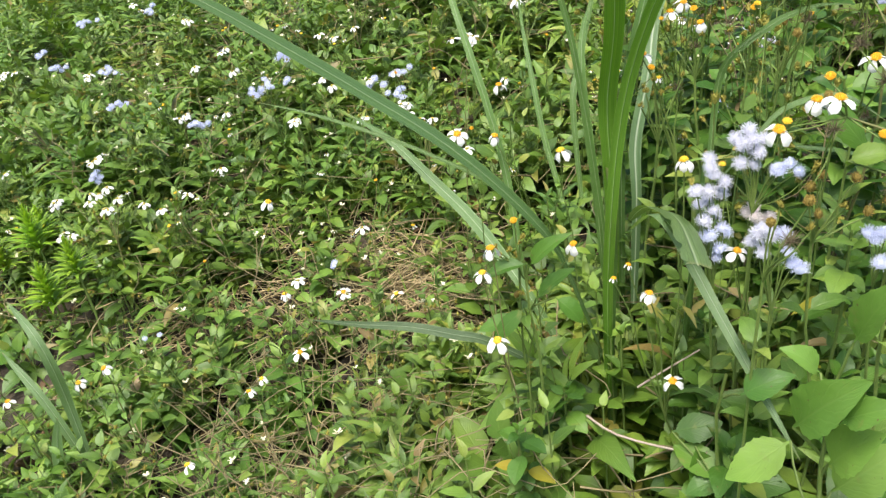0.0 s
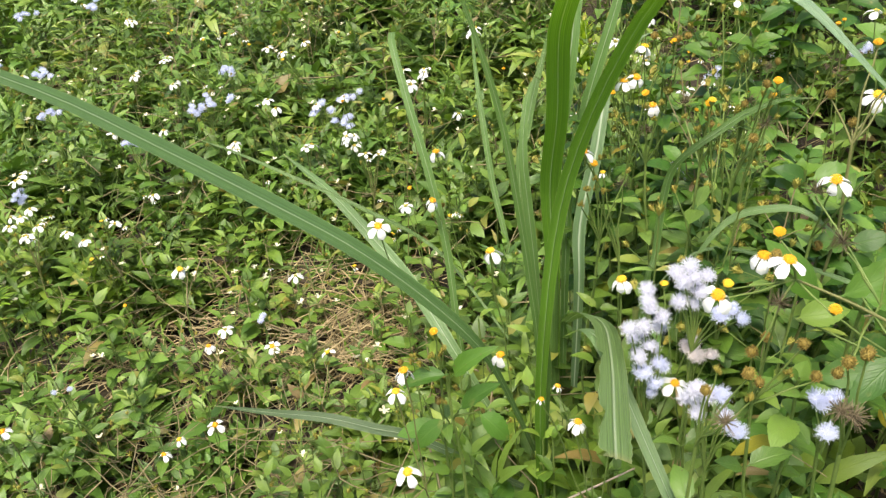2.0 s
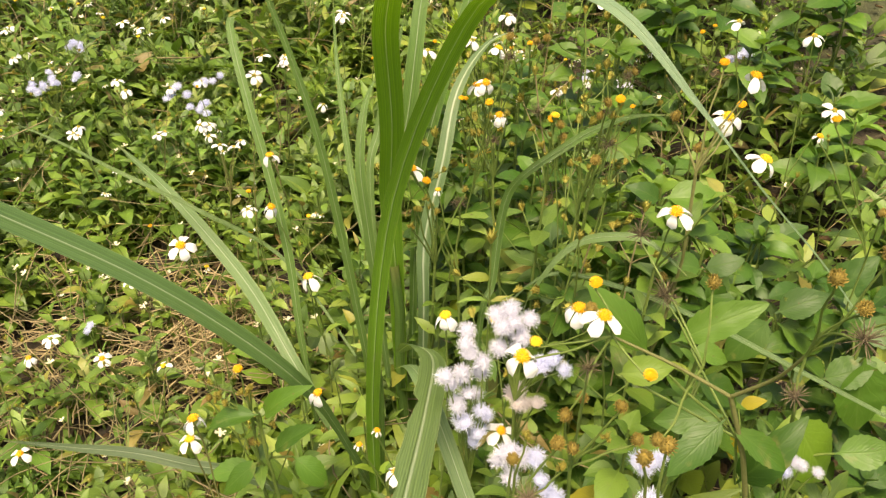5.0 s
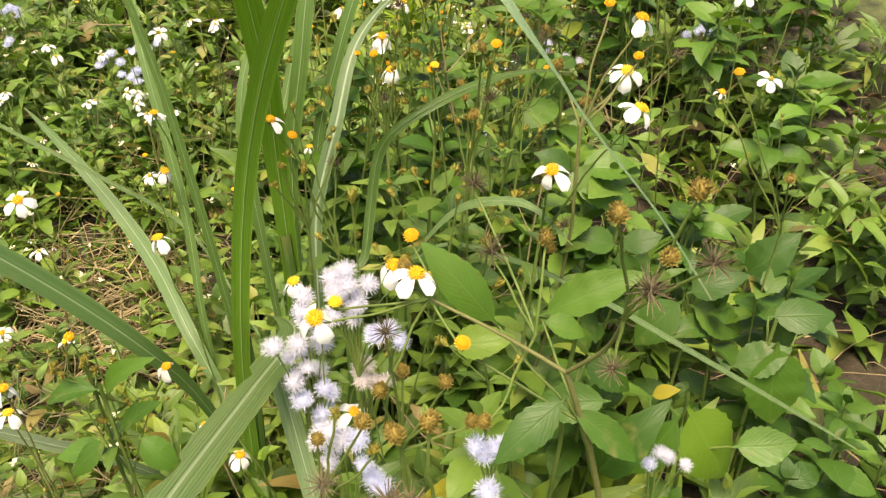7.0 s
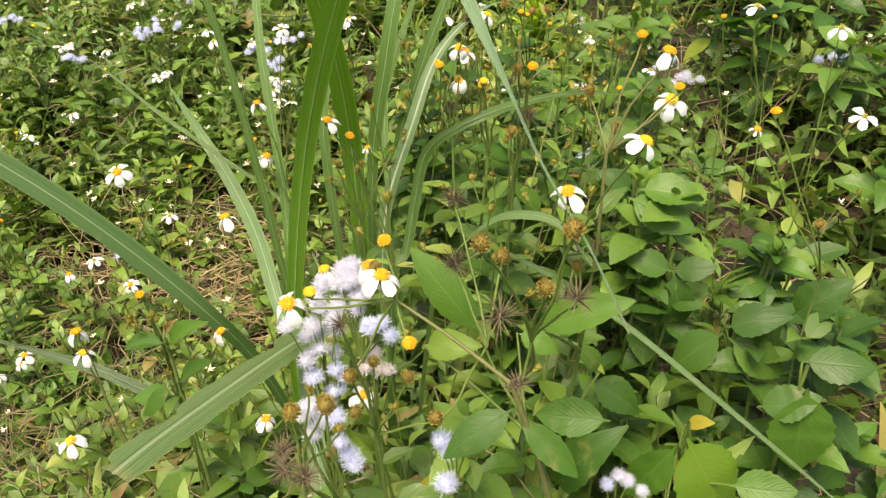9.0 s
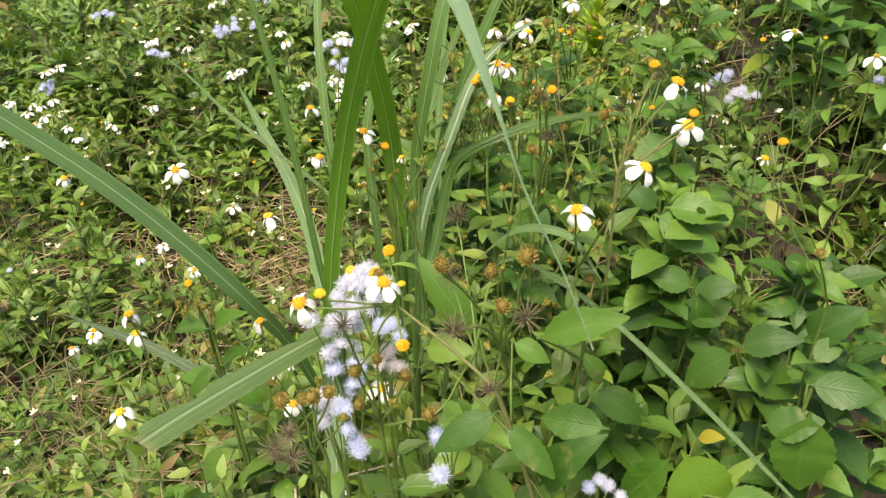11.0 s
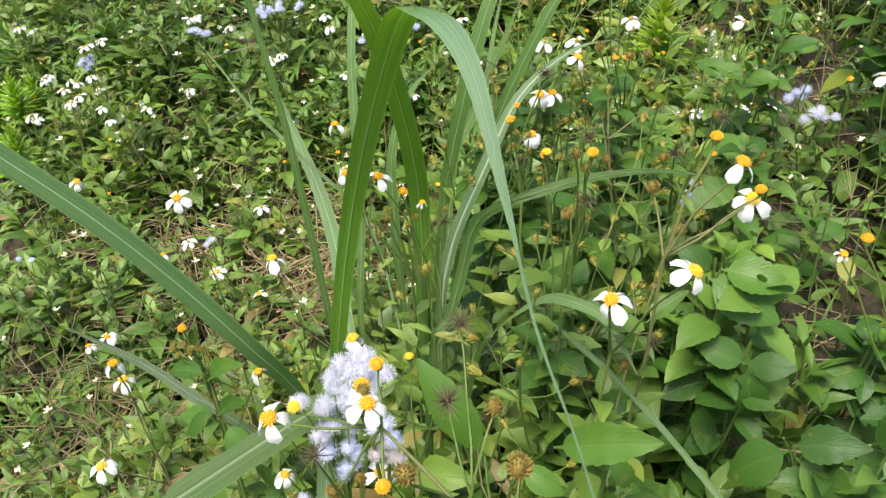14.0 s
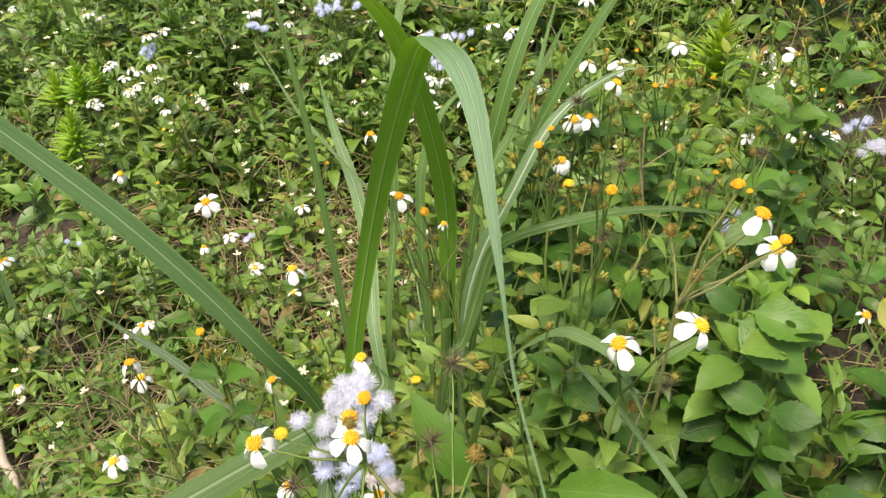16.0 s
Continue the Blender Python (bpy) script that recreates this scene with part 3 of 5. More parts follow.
    blade([(-.05, .63, .66), (-.030, .590, .700), (-.011, .553, .700), (.023, .492, .650), (.057, .430, .600), (.085, .380, .560)], 0.0150, (0.85, 0.45, -0.1), root=0.3, mat=BLADE_PALE)
    blade([(.05, .65, .55), (.064, .658, .699), (.078, .67, .736), (.108, .685, .768), (.142, .672, .787), (.17, .66, .789), (.20, .64, .77)], 0.012, (0.3, 0.9, 0.3))
    blade([(.03, .74, .62), (.088, .727, .703), (.155, .69, .72), (.224, .648, .717), (.297, .598, .706), (.362, .541, .703), (.39, .518, .70)], 0.0048, (0.3, 0.7, 0.6), mat=BLADE_PALE)
    blade([(-.05, .65, .35), (-.02, .60, .44), (.02, .55, .50), (.05, .48, .52)], 0.016, (0.6, 0.5, 0.3))


grass_clump()


def side_grass():
    top = thing("grass_tuft", Matrix.Translation((-0.96, 0.72, ground_z(-0.96, 0.72))), "small tuft of broad green grass blades", "grass")
    inv = top.matrix_world.inverted()
    for C, w in (([(-.96, .73, .14), (-.95, .73, .30), (-.932, .712, .40), (-.948, .72, .459), (-1.012, .766, .486)], 0.021),
                 ([(-1.0, .687, .12), (-.985, .70, .22), (-.962, .709, .295)], 0.02),
                 ([(-.97, .74, .14), (-1.02, .76, .28), (-1.1, .80, .36)], 0.018)):
        me = blade_mesh(C, w, (1, 0.2, 0), 16, mat=BLADE_PALE)
        me.transform(inv)
        part("blade", me, top)


side_grass()


# ---- flowers ----
def petal_piece():
    V, U = [], []
    for k in range(6):
        s = k / 5
        w = (0.10 + 0.90 * math.sin(math.pi * min(1, 0.08 + s * 0.66)) ** 0.9) * (0.86 if k == 5 else 1)
        for q in (-1, -0.5, 0, 0.5, 1):
            notch = -0.07 if k == 5 and abs(q) == 0.5 else (-0.13 if k == 5 and abs(q) == 1 else 0)
            V.append((s + notch, 0.31 * w * q, 0.10 * math.sin(math.pi * s) - 0.16 * s * s + 0.03 * (1 if abs(q) == 0.5 else 0)))
            U.append(((q + 1) / 2, s))
    return np.array(V), strip_faces(6, 5), np.array(U)


PETAL_MESH = mesh_of("petal", *petal_piece(), PETAL)


def ball_points(n, low=-0.2):
    out = []
    for i in range(n):
        z = 1 - (i + 0.5) / n * (1 - low)
        a = i * 2.399963
        r = math.sqrt(max(0, 1 - z * z))
        out.append(Vector((r * math.cos(a), r * math.sin(a), z)))
    return out


def spike(p, d, length, width, tipw=0.15, rows=3, side=None):
    """A thin tapering strip from p along d."""
    d = Vector(d).normalized()
    a = d.cross(Vector(side) if side else Vector((0.21, 0.35, 0.91)))
    if a.length < 0.01:
        a = d.cross(Vector((1, 0, 0)))
    a.normalize()
    V, U = [], []
    for k in range(rows):
        s = k / (rows - 1)
        w = width / 2 * (1 - (1 - tipw) * s)
        c = Vector(p) + d * length * s
        V += [tuple(c - a * w), tuple(c + a * w)]
        U += [(0, s), (1, s)]
    return np.array(V), strip_faces(rows, 2), np.array(U)


def dome_piece(r, h, n=9, rings=4, low=-0.5):
    V, U = [], []
    for i in range(rings + 1):
        e = math.pi / 2 - (math.pi / 2 - math.asin(low)) * i / rings
        for k in range(n + 1):
            a = 2 * math.pi * k / n
            V.append((r * math.cos(e) * math.cos(a), r * math.cos(e) * math.sin(a), h * math.sin(e)))
            U.append((k / n, i / rings))
    return np.array(V), strip_faces(rings + 1, n + 1), np.array(U)


def disc_mesh(name, mat, bumps=46, r=0.5, h=0.34, size=0.095):
    s = Soup()
    s.add(dome_piece(r * 0.9, h * 0.85, 9, 3, -0.3))
    for p in ball_points(bumps, 0.05):
        q = Vector((p.x * r, p.y * r, p.z * h))
        m = Matrix.Translation(q) @ p.to_track_quat("Z", "Y").to_matrix().to_4x4()
        s.add(dome_piece(size * 0.55, size * 1.5, 5, 2, -0.3), m)
    return s.mesh(name, mat)


def calyx_mesh(name, mat, bracts=9, spread=0.5):
    s = Soup()
    s.add(dome_piece(0.34, 0.55, 8, 3, -0.95), pose(0, 0, -0.12))
    for k in range(bracts):
        a = 2 * math.pi * k / bracts
        d = Vector((math.cos(a) * spread, math.sin(a) * spread, 0.75))
        s.add(spike((0.3 * math.cos(a), 0.3 * math.sin(a), -0.3), d, 0.55, 0.2, 0.2))
    return s.mesh(name, mat)


def seed_mesh(mat):
    s = Soup()
    s.add(dome_piece(0.22, 0.2, 7, 3, -0.9))
    rng = random.Random(5)
    for p in ball_points(46, -0.55):
        d = (p + Vector((rng.uniform(-.2, .2), rng.uniform(-.2, .2), rng.uniform(-.1, .2)))).normalized()
        ln = rng.uniform(0.75, 1.1)
        s.add(spike(d * 0.15, d, ln, 0.085, 0.5, 3, d.cross(Vector((0, 0.4, 1))) + Vector((0.01, 0, 0))))
        s.add(spike(d * 0.15, d, ln, 0.085, 0.5))
        e = Vector((rng.uniform(-1, 1), rng.uniform(-1, 1), rng.uniform(-1, 1))) * 0.35
        s.add(spike(d * (0.13 + ln), d + e, 0.2, 0.03, 0.3))
        s.add(spike(d * (0.13 + ln), d - e, 0.2, 0.03, 0.3))
    return s.mesh("seed_head", mat)


def bud_mesh():
    """Two or three narrow drying heads close together, each a cup of upright scales."""
    s = Soup()
    rng = random.Random(6)
    for cx, cy, cz, size in ((0, 0, 0.05, 1.0), (0.36, 0.1, -0.12, 0.72), (-0.26, 0.26, -0.2, 0.62)):
        lean = Vector((cx * 0.9, cy * 0.9, 1)).normalized()
        M = Matrix.Translation((cx, cy, cz)) @ lean.to_track_quat("Z", "Y").to_matrix().to_4x4() @ Matrix.Scale(size, 4)
        s.add(dome_piece(0.24, 0.42, 7, 4, -0.9), M)
        for p in ball_points(26, -0.6):
            q = Vector((p.x * 0.22, p.y * 0.22, p.z * 0.36))
            d = (p * 0.75 + Vector((0, 0, 0.8)) + Vector((rng.uniform(-.25, .25), rng.uniform(-.25, .25), 0))).normalized()
            s.add(spike(q, d, rng.uniform(0.2, 0.42), 0.12, 0.3), M)
    return s.mesh("bud", BUD)


def round_bud_mesh():
    """A compact withered head, round, packed with short blunt scales."""
    s = Soup()
    s.add(dome_piece(0.36, 0.46, 8, 4, -0.9))
    rng = random.Random(6)
    for p in ball_points(64, -0.5):
        q = Vector((p.x * 0.34, p.y * 0.34, p.z * 0.44))
        d = (p + Vector((0, 0, 0.45)) + Vector((rng.uniform(-.3, .3), rng.uniform(-.3, .3), 0))).normalized()
        s.add(spike(q, d, rng.uniform(0.12, 0.24), 0.13, 0.45))
    return s.mesh("bud", BUD_BROWN)


def floss_mesh(name, mat, seed, hairs=300):
    s = Soup()
    rng = random.Random(seed)
    s.add(dome_piece(0.55, 0.5, 10, 4, -0.6))
    for p in ball_points(hairs, -0.25):
        d = (p + Vector((rng.uniform(-.35, .35), rng.uniform(-.35, .35), rng.uniform(-.2, .35)))).normalized()
        V, F, U = spike(p * 0.45, d, rng.uniform(0.34, 0.62), 0.042, 0.5, 3, (rng.uniform(-1, 1), rng.uniform(-1, 1), rng.uniform(-1, 1)))
        bend = np.array([rng.uniform(-1, 1), rng.uniform(-1, 1), rng.uniform(-0.6, 0.6)]) * 0.14
        V = V + bend * (U[:, 1:2] ** 2)
        s.add((V, F, U))
    return s.mesh(name, mat)


DISC_MESH = disc_mesh("disc", DISC)
DISC_Y_MESH = disc_mesh("disc", DISC_YELLOW)
BALL_MESH = disc_mesh("disc", DISC, 64, 0.5, 0.46, 0.085)
FAR_DISC = disc_mesh("disc", DISC, 12, 0.5, 0.34, 0.16)
FAR_DISC_Y = disc_mesh("disc", DISC_YELLOW, 12, 0.5, 0.34, 0.16)
CALYX_MESH = calyx_mesh("flower_head", CALYX)
OPEN_BUD = calyx_mesh("flower_head", CALYX, 11, 0.15)
SEED_MESH = seed_mesh(SEED)
HUSK_MESH = seed_mesh(HUSK)
BUD_MESH = bud_mesh()
ROUND_BUD = round_bud_mesh()
FLOSS_MESHES = [floss_mesh("flower_head", FLOSS, k) for k in range(3)]
FLOSS_WHITES = [floss_mesh("flower_head", FLOSS_WHITE, 10 + k) for k in range(3)]
FLOSS_BROWNS = [floss_mesh("flower_head", FLOSS_BROWN, 20 + k) for k in range(2)]
LEAF_OVATE = [mesh_of("leaf", *leaf_piece(1, (0.44, 0.52, 0.58, 0.48)[k], 8, (0.2, 0.35, 0.15, 0.3)[k], (0.5, 0.9, 0.3, 0.7)[k], 0.38, 0.05, 0.012, k, 0.12), HERB_PIECE) for k in range(4)]
LEAF_BROAD = [mesh_of("leaf", *leaf_piece(1, (0.60, 0.66, 0.72, 0.63, 0.68, 0.56, 0.70, 0.62)[k], 17, (0.26, 0.38, 0.18, 0.32, 0.24, 0.42, -0.1, 0.3)[k], (0.45, 0.8, 0.25, 1.0, 0.6, 1.2, 0.5, 0.7)[k], (0.46, 0.42, 0.45, 0.40)[k % 4], 0.040, 0.013, 30 + k, 0.10, (0.2, 0.34, 0.26, 0.42)[k % 4], 5), BROAD) for k in range(8)]
LEAF_PALE_LIT = [mesh_of("leaf", *leaf_piece(1, (0.58, 0.66, 0.62, 0.7)[k], 17, (0.3, 0.4, 0.2, 0.3)[k], (0.5, 0.9, 0.3, 0.7)[k], 0.43, 0.040, 0.013, 50 + k, 0.10, 0.30, 5), BROAD_PALE_LIT) for k in range(4)]
LEAF_YELLOW = [mesh_of("leaf", *leaf_piece(1, 0.62, 13, 0.2, 0.6, 0.44, 0.022, 0.012, 70 + k, 0.10, 0.3, 5), YELLOWING) for k in range(2)]
WEED_RNG = random.Random(21)


def flower(kind, at, parent, base, rng):
    """A head on its stalk's end: d daisy, s small star, o bare disc, y half-open bud, k seed head, h husk, b dry bud, c small bud."""
    tilt = Vector((rng.gauss(0, 0.2), -0.14 + rng.gauss(0, 0.16), 1)).normalized()
    M = Matrix.Translation(Vector(at) - Vector(base)) @ tilt.to_track_quat("Z", "Y").to_matrix().to_4x4() @ pose(0, 0, 0, 0, 0, rng.uniform(0, 360))
    if kind in "ds":
        r = ((0.0092 if at[0] > 0.15 else 0.0082) if at[1] < 0.8 else 0.0084) * rng.uniform(0.9, 1.08) if kind == "d" else 0.0052
        head = part("flower_head", CALYX_MESH, parent, M @ Matrix.Scale(r, 4))
        far = at[1] > 0.95
        part("disc", (FAR_DISC if rng.random() < 0.2 else FAR_DISC_Y) if far else DISC_MESH if rng.random() < 0.7 else DISC_Y_MESH, head, pose(0, 0, 0.12) @ Matrix.Scale(0.6 if far else 0.95, 4))
        count = rng.choice((5, 5, 5, 5, 4)) if kind == "d" else 5
        droop = rng.uniform(5, 38) if far else rng.uniform(18, 56)
        for k in range(count):
            if kind == "d" and rng.random() < 0.12:
                continue
            size = (1.42 if kind == "d" else 0.95) * rng.uniform(0.88, 1.12)
            m = pose(0, 0, 0.05, 0, 0, 360 * k / count + rng.uniform(-9, 9)) @ pose(0.34, 0, 0, rng.uniform(-12, 12), droop + rng.uniform(-12, 16), 0) @ Matrix.Diagonal((size, size * (1.12 if kind == "d" else 0.8), size, 1))
            part("petal", PETAL_MESH, head, m)
    elif kind == "o":
        head = part("flower_head", OPEN_BUD, parent, M @ Matrix.Scale(0.0063 if at[1] < 0.8 else 0.0048, 4))
        part("disc", BALL_MESH, head, pose(0, 0, 0.2) @ Matrix.Scale(1.15, 4))
    elif kind == "y":
        head = part("flower_head", OPEN_BUD, parent, M @ Matrix.Scale(0.007, 4))
        part("disc", DISC_Y_MESH, head, pose(0, 0, 0.2) @ Matrix.Scale(0.95, 4))
    elif kind == "k":
        part("seed_head", SEED_MESH, parent, M @ Matrix.Scale(0.0078 * rng.uniform(0.85, 1.12), 4), "dark spiky dry seed head")
    elif kind == "h":
        part("seed_head", HUSK_MESH, parent, M @ Matrix.Scale(0.0075 * rng.uniform(0.85, 1.12), 4), "pale brown withered seed head")
    elif kind in "bc":
        part("bud", ROUND_BUD if kind == "b" else BUD_MESH, parent, M @ Matrix.Scale((0.0092 if kind == "b" else 0.0070) * rng.uniform(0.85, 1.1), 4), "brownish green drying bud")


def stalk_leaves(top, base, foot, node, rng, pairs, size):
    az = rng.uniform(0, 180)
    for k in range(pairs):
        f = 0.35 + 0.6 * (k + 0.5) / pairs
        p = Vector(foot).lerp(Vector(node), f) - Vector(base)
        for side in (0, 180):
            L = size * rng.uniform(0.75, 1.2) * (1.15 - 0.5 * f)
            m = Matrix.Translation(p) @ pose(0, 0, 0, 0, 0, az + side + rng.uniform(-15, 15)) @ pose(0, 0, 0, rng.uniform(-15, 15), -rng.uniform(0, 40), 0) @ Matrix.Scale(L, 4)
            part("leaf", rng.choice(LEAF_OVATE), top, m)
        az += 90


def weed(heads, foot=None, joint=None):
    """A branching wildflower stalk that carries the given heads."""
    rng = WEED_RNG
    if min(h[2] for h in heads) > 1.1 and heads[0][0] == "d":
        heads = heads + [(rng.choice("ddss"), heads[0][1] + rng.gauss(0, .016), heads[0][2] + rng.gauss(0, .012), heads[0][3] + rng.uniform(-.014, .006)) for _ in range(rng.choice((1, 2, 2, 3)))]
    n = len(heads)
    cx, cy = sum(h[1] for h in heads) / n, sum(h[2] for h in heads) / n
    low = min(h[3] for h in heads)
    fx, fy = foot or (cx + rng.uniform(-0.07, 0.07), cy + rng.uniform(-0.02, 0.09))
    g = ground_z(fx, fy)
    kinds = {h[0] for h in heads}
    if "d" in kinds:
        label = "white daisy-like wildflower with orange centres on thin stalks"
    elif kinds & set("sy"):
        label = "small white and yellow wildflower on a thin green stalk"
    elif "o" in kinds:
        label = "wildflower stalk with bare orange discs, petals fallen"
    else:
        label = "dried wildflower stalk with brown seed heads and buds"
    base = Vector((fx, fy, g))
    top = thing("wildflower", Matrix.Translation(base), label, "wildflower", "wildflowers in the weeds")
    drop = min(0.09, 0.35 * (low - g)) if n > 1 else 0.3 * (low - g)
    node = Vector((cx * 0.6 + fx * 0.4, cy * 0.6 + fy * 0.4, low - drop))
    if joint:
        node = Vector(joint)
    thick = 0.0012 if n < 4 else 0.0018
    mat = STEM if rng.random() < 0.8 else STEM_BROWN
    V, F, U = tube_piece([p - base for p in bent(base - Vector((0, 0, 0.01)), node, rng.uniform(-0.25, 0.3), 8, rng)], (thick, thick * 0.75), 6)
    part("stem", mesh_of("stem", V, F, U, mat), top)
    for k, (kind, x, y, z) in enumerate(heads):
        end = Vector((x, y, z - 0.004))
        V, F, U = tube_piece([p - base for p in bent(node, end, 0.05, 7, rng)], (thick * 0.6, 0.0007), 5)
        part("stalk", mesh_of("stalk", V, F, U, mat), top)
    for kind, x, y, z in heads:
        flower(kind, (x, y, z), top, base, rng)
    centre = -0.05 < cx < 0.25 and cy > 0.6
    stalk_leaves(top, base, base, node, rng, 8 if centre else 4 if n > 2 else 3, 0.034 if cx < 0 else 0.048)
    return top


def floss_plant(heads, size=0.0092, each=6):
    """Fluffy heads in a bunch; far ones carry a few heads round each given place."""
    rng = WEED_RNG
    n = len(heads)
    if each > 1 and heads[0][2] < 1.1:
        size, each = 0.0062, 2
    cx, cy = sum(h[1] for h in heads) / n, sum(h[2] for h in heads) / n
    fx, fy = cx + 0.02, cy + 0.04
    g = ground_z(fx, fy)
    base = Vector((fx, fy, g))
    top = thing("floss_flower", Matrix.Translation(base), "fluffy pale lilac flower heads in a bunch on a thin stalk", "wildflower", "lilac wildflowers")
    low = min(h[3] for h in heads)
    node = Vector((cx, cy, max(g + 0.02, low - 0.05)))
    V, F, U = tube_piece([p - base for p in bent(base, node, 0.1, 7, rng)], (0.0019, 0.0013), 6)
    part("stem", mesh_of("stem", V, F, U, STEM), top)
    spots = []
    for kind, x, y, z in heads:
        if each == 1:
            spots.append((kind, Vector((x, y, z))))
            if rng.random() < 0.8:
                spots.append((kind, Vector((x + rng.gauss(0, .007), y + rng.gauss(0, .007), z + rng.gauss(0, .007)))))
        else:
            for _ in range(each):
                spots.append((kind, Vector((x + rng.gauss(0, 0.013), y + rng.gauss(0, 0.012), z + rng.gauss(0, 0.005)))))
    for kind, p in spots:
        V, F, U = tube_piece([q - base for q in bent(node, p, 0.1, 5, rng)], (0.0009, 0.0006), 4)
        part("stalk", mesh_of("stalk", V, F, U, STEM), top)
    for kind, p in spots:
        d = Vector((rng.gauss(0, 0.3), -0.3 + rng.gauss(0, 0.3), 1)).to_track_quat("Z", "Y").to_matrix().to_4x4()
        bank = FLOSS_BROWNS if kind == "p" else (FLOSS_WHITES if kind == "w" else FLOSS_MESHES)
        part("flower_head", rng.choice(bank), top, Matrix.Translation(p - base) @ d @ Matrix.Scale(size * rng.uniform(0.85, 1.12), 4), "fading brownish white head" if kind == "p" else "")
    stalk_leaves(top, base, base, node, rng, 2, 0.04)


floss_plant([("w", .049, .525, .815), ("w", .044, .522, .800), ("w", .056, .520, .797), ("w", .063, .527, .805), ("w", .039, .530, .806), ("w", .054, .518, .785), ("w", .042, .515, .788), ("a", .080, .500, .792), ("a", .072, .500, .786)], 0.0080, 1)
floss_plant([("w", .018, .527, .779), ("w", .031, .525, .765), ("w", .016, .520, .758), ("w", .008, .523, .743), ("w", .021, .520, .738), ("w", .029, .531, .750), ("a", .015, .517, .712), ("a", .028, .519, .696), ("a", .035, .525, .712), ("a", .025, .520, .687), ("w", .026, .531, .727)], 0.0080, 1)
floss_plant([("p", .058, .530, .735), ("p", .064, .526, .724), ("p", .054, .532, .728)], 0.0078, 1)
floss_plant([("w", .051, .445, .759), ("w", .051, .441, .737), ("w", .059, .447, .751), ("a", .068, .445, .754), ("a", .071, .440, .738), ("a", .076, .441, .726)], 0.0080, 1)
floss_plant([("a", .147, .452, .747), ("a", .141, .450, .743), ("a", .152, .456, .745)], 0.0082, 1)
floss_plant([("w", .247, .467, .737), ("a", .241, .464, .731), ("w", .253, .469, .732)], 0.0055, 1)
weed([("d", -0.186, 0.462, 0.631), ("d", -0.190, 0.505, 0.712), ("d", -0.203, 0.517, 0.676)])
weed([("d", -0.037, 0.520, 0.646), ("d", -0.011, 0.527, 0.527), ("s", -0.071, 0.545, 0.649), ("s", -0.056, 0.550, 0.662), ("d", 0.000, 0.579, 0.764)])
weed([("d", 0.047, 0.534, 0.685), ("y", 0.039, 0.595, 0.749)])
weed([("d", -0.664, 0.582, 0.327)])
weed([("b", -0.178, 0.583, 0.606), ("d", -0.112, 0.585, 0.668), ("b", -0.218, 0.600, 0.642)])
weed([("d", 0.227, 0.602, 0.899), ("d", 0.178, 0.625, 0.840), ("b", 0.186, 0.663, 0.751), ("k", 0.198, 0.693, 0.754)], (.15, .67), (.176, .655, .765))
weed([("d", -0.123, 0.637, 0.755)])
weed([("d", -0.236, 0.647, 0.777)])
weed([("b", 0.354, 0.662, 0.824), ("s", 0.301, 0.696, 0.875), ("o", 0.311, 0.696, 0.889)], (.40, .72), (.374, .70, .754))
weed([("d", -0.035, 0.677, 0.843), ("o", -0.025, 0.697, 0.820), ("s", -0.015, 0.712, 0.804), ("k", 0.005, 0.713, 0.790)])
weed([("b", 0.201, 0.683, 0.868), ("b", 0.179, 0.684, 0.895), ("o", 0.211, 0.690, 0.937), ("o", 0.242, 0.724, 0.888), ("d", 0.237, 0.739, 0.871), ("d", 0.231, 0.673, 0.934)], (.165, .675), (.198, .665, .855))
weed([("o", 0.134, 0.689, 0.905), ("k", 0.131, 0.698, 0.861), ("b", 0.120, 0.690, 0.850)], (.10, .73))
weed([("d", -0.823, 0.689, 0.414)])
weed([("d", -1.019, 0.690, 0.345)])
weed([("d", -0.515, 0.709, 0.427), ("d", -0.522, 0.743, 0.655)])
weed([("o", 0.084, 0.732, 0.867)])
weed([("d", -0.920, 0.736, 0.346)])
weed([("d", -0.639, 0.753, 0.316), ("d", -0.631, 0.788, 0.313)])
weed([("o", 0.029, 0.789, 0.856), ("d", 0.039, 0.814, 0.833), ("k", 0.047, 0.816, 0.892)])
floss_plant([("a", -0.799, 0.798, 0.384)])
weed([("d", -0.211, 0.860, 0.757), ("d", -0.228, 0.893, 0.671)])
weed([("d", 0.024, 0.865, 0.846), ("o", -0.001, 0.872, 0.825), ("d", 0.014, 0.924, 0.819)])
weed([("d", -0.416, 0.906, 0.397)])
weed([("d", -0.611, 0.907, 0.399), ("d", -0.604, 0.957, 0.394)])
weed([("d", -0.512, 0.921, 0.392)])
weed([("d", 0.036, 0.926, 0.861), ("o", 0.072, 0.965, 0.852)])
weed([("o", -0.266, 0.933, 0.668), ("d", -0.282, 0.967, 0.622)])
floss_plant([("a", -0.523, 0.934, 0.445)])
weed([("o", -0.767, 0.956, 0.438)])
weed([("d", 0.380, 0.960, 0.871), ("d", 0.424, 0.961, 0.784)])
weed([("d", 0.301, 0.976, 0.880)])
weed([("d", 0.006, 1.009, 0.841)])
weed([("d", -0.492, 1.019, 0.461), ("o", -0.463, 1.056, 0.533)])
weed([("o", 0.119, 1.041, 0.732), ("d", 0.163, 1.057, 0.874)])
weed([("d", -0.277, 1.054, 0.772)])
weed([("d", 0.047, 1.058, 0.856), ("o", -0.003, 1.088, 0.733)])
weed([("d", -0.052, 1.064, 0.807)])
weed([("o", 0.191, 1.067, 0.745)])
weed([("d", -1.141, 1.104, 0.425)])
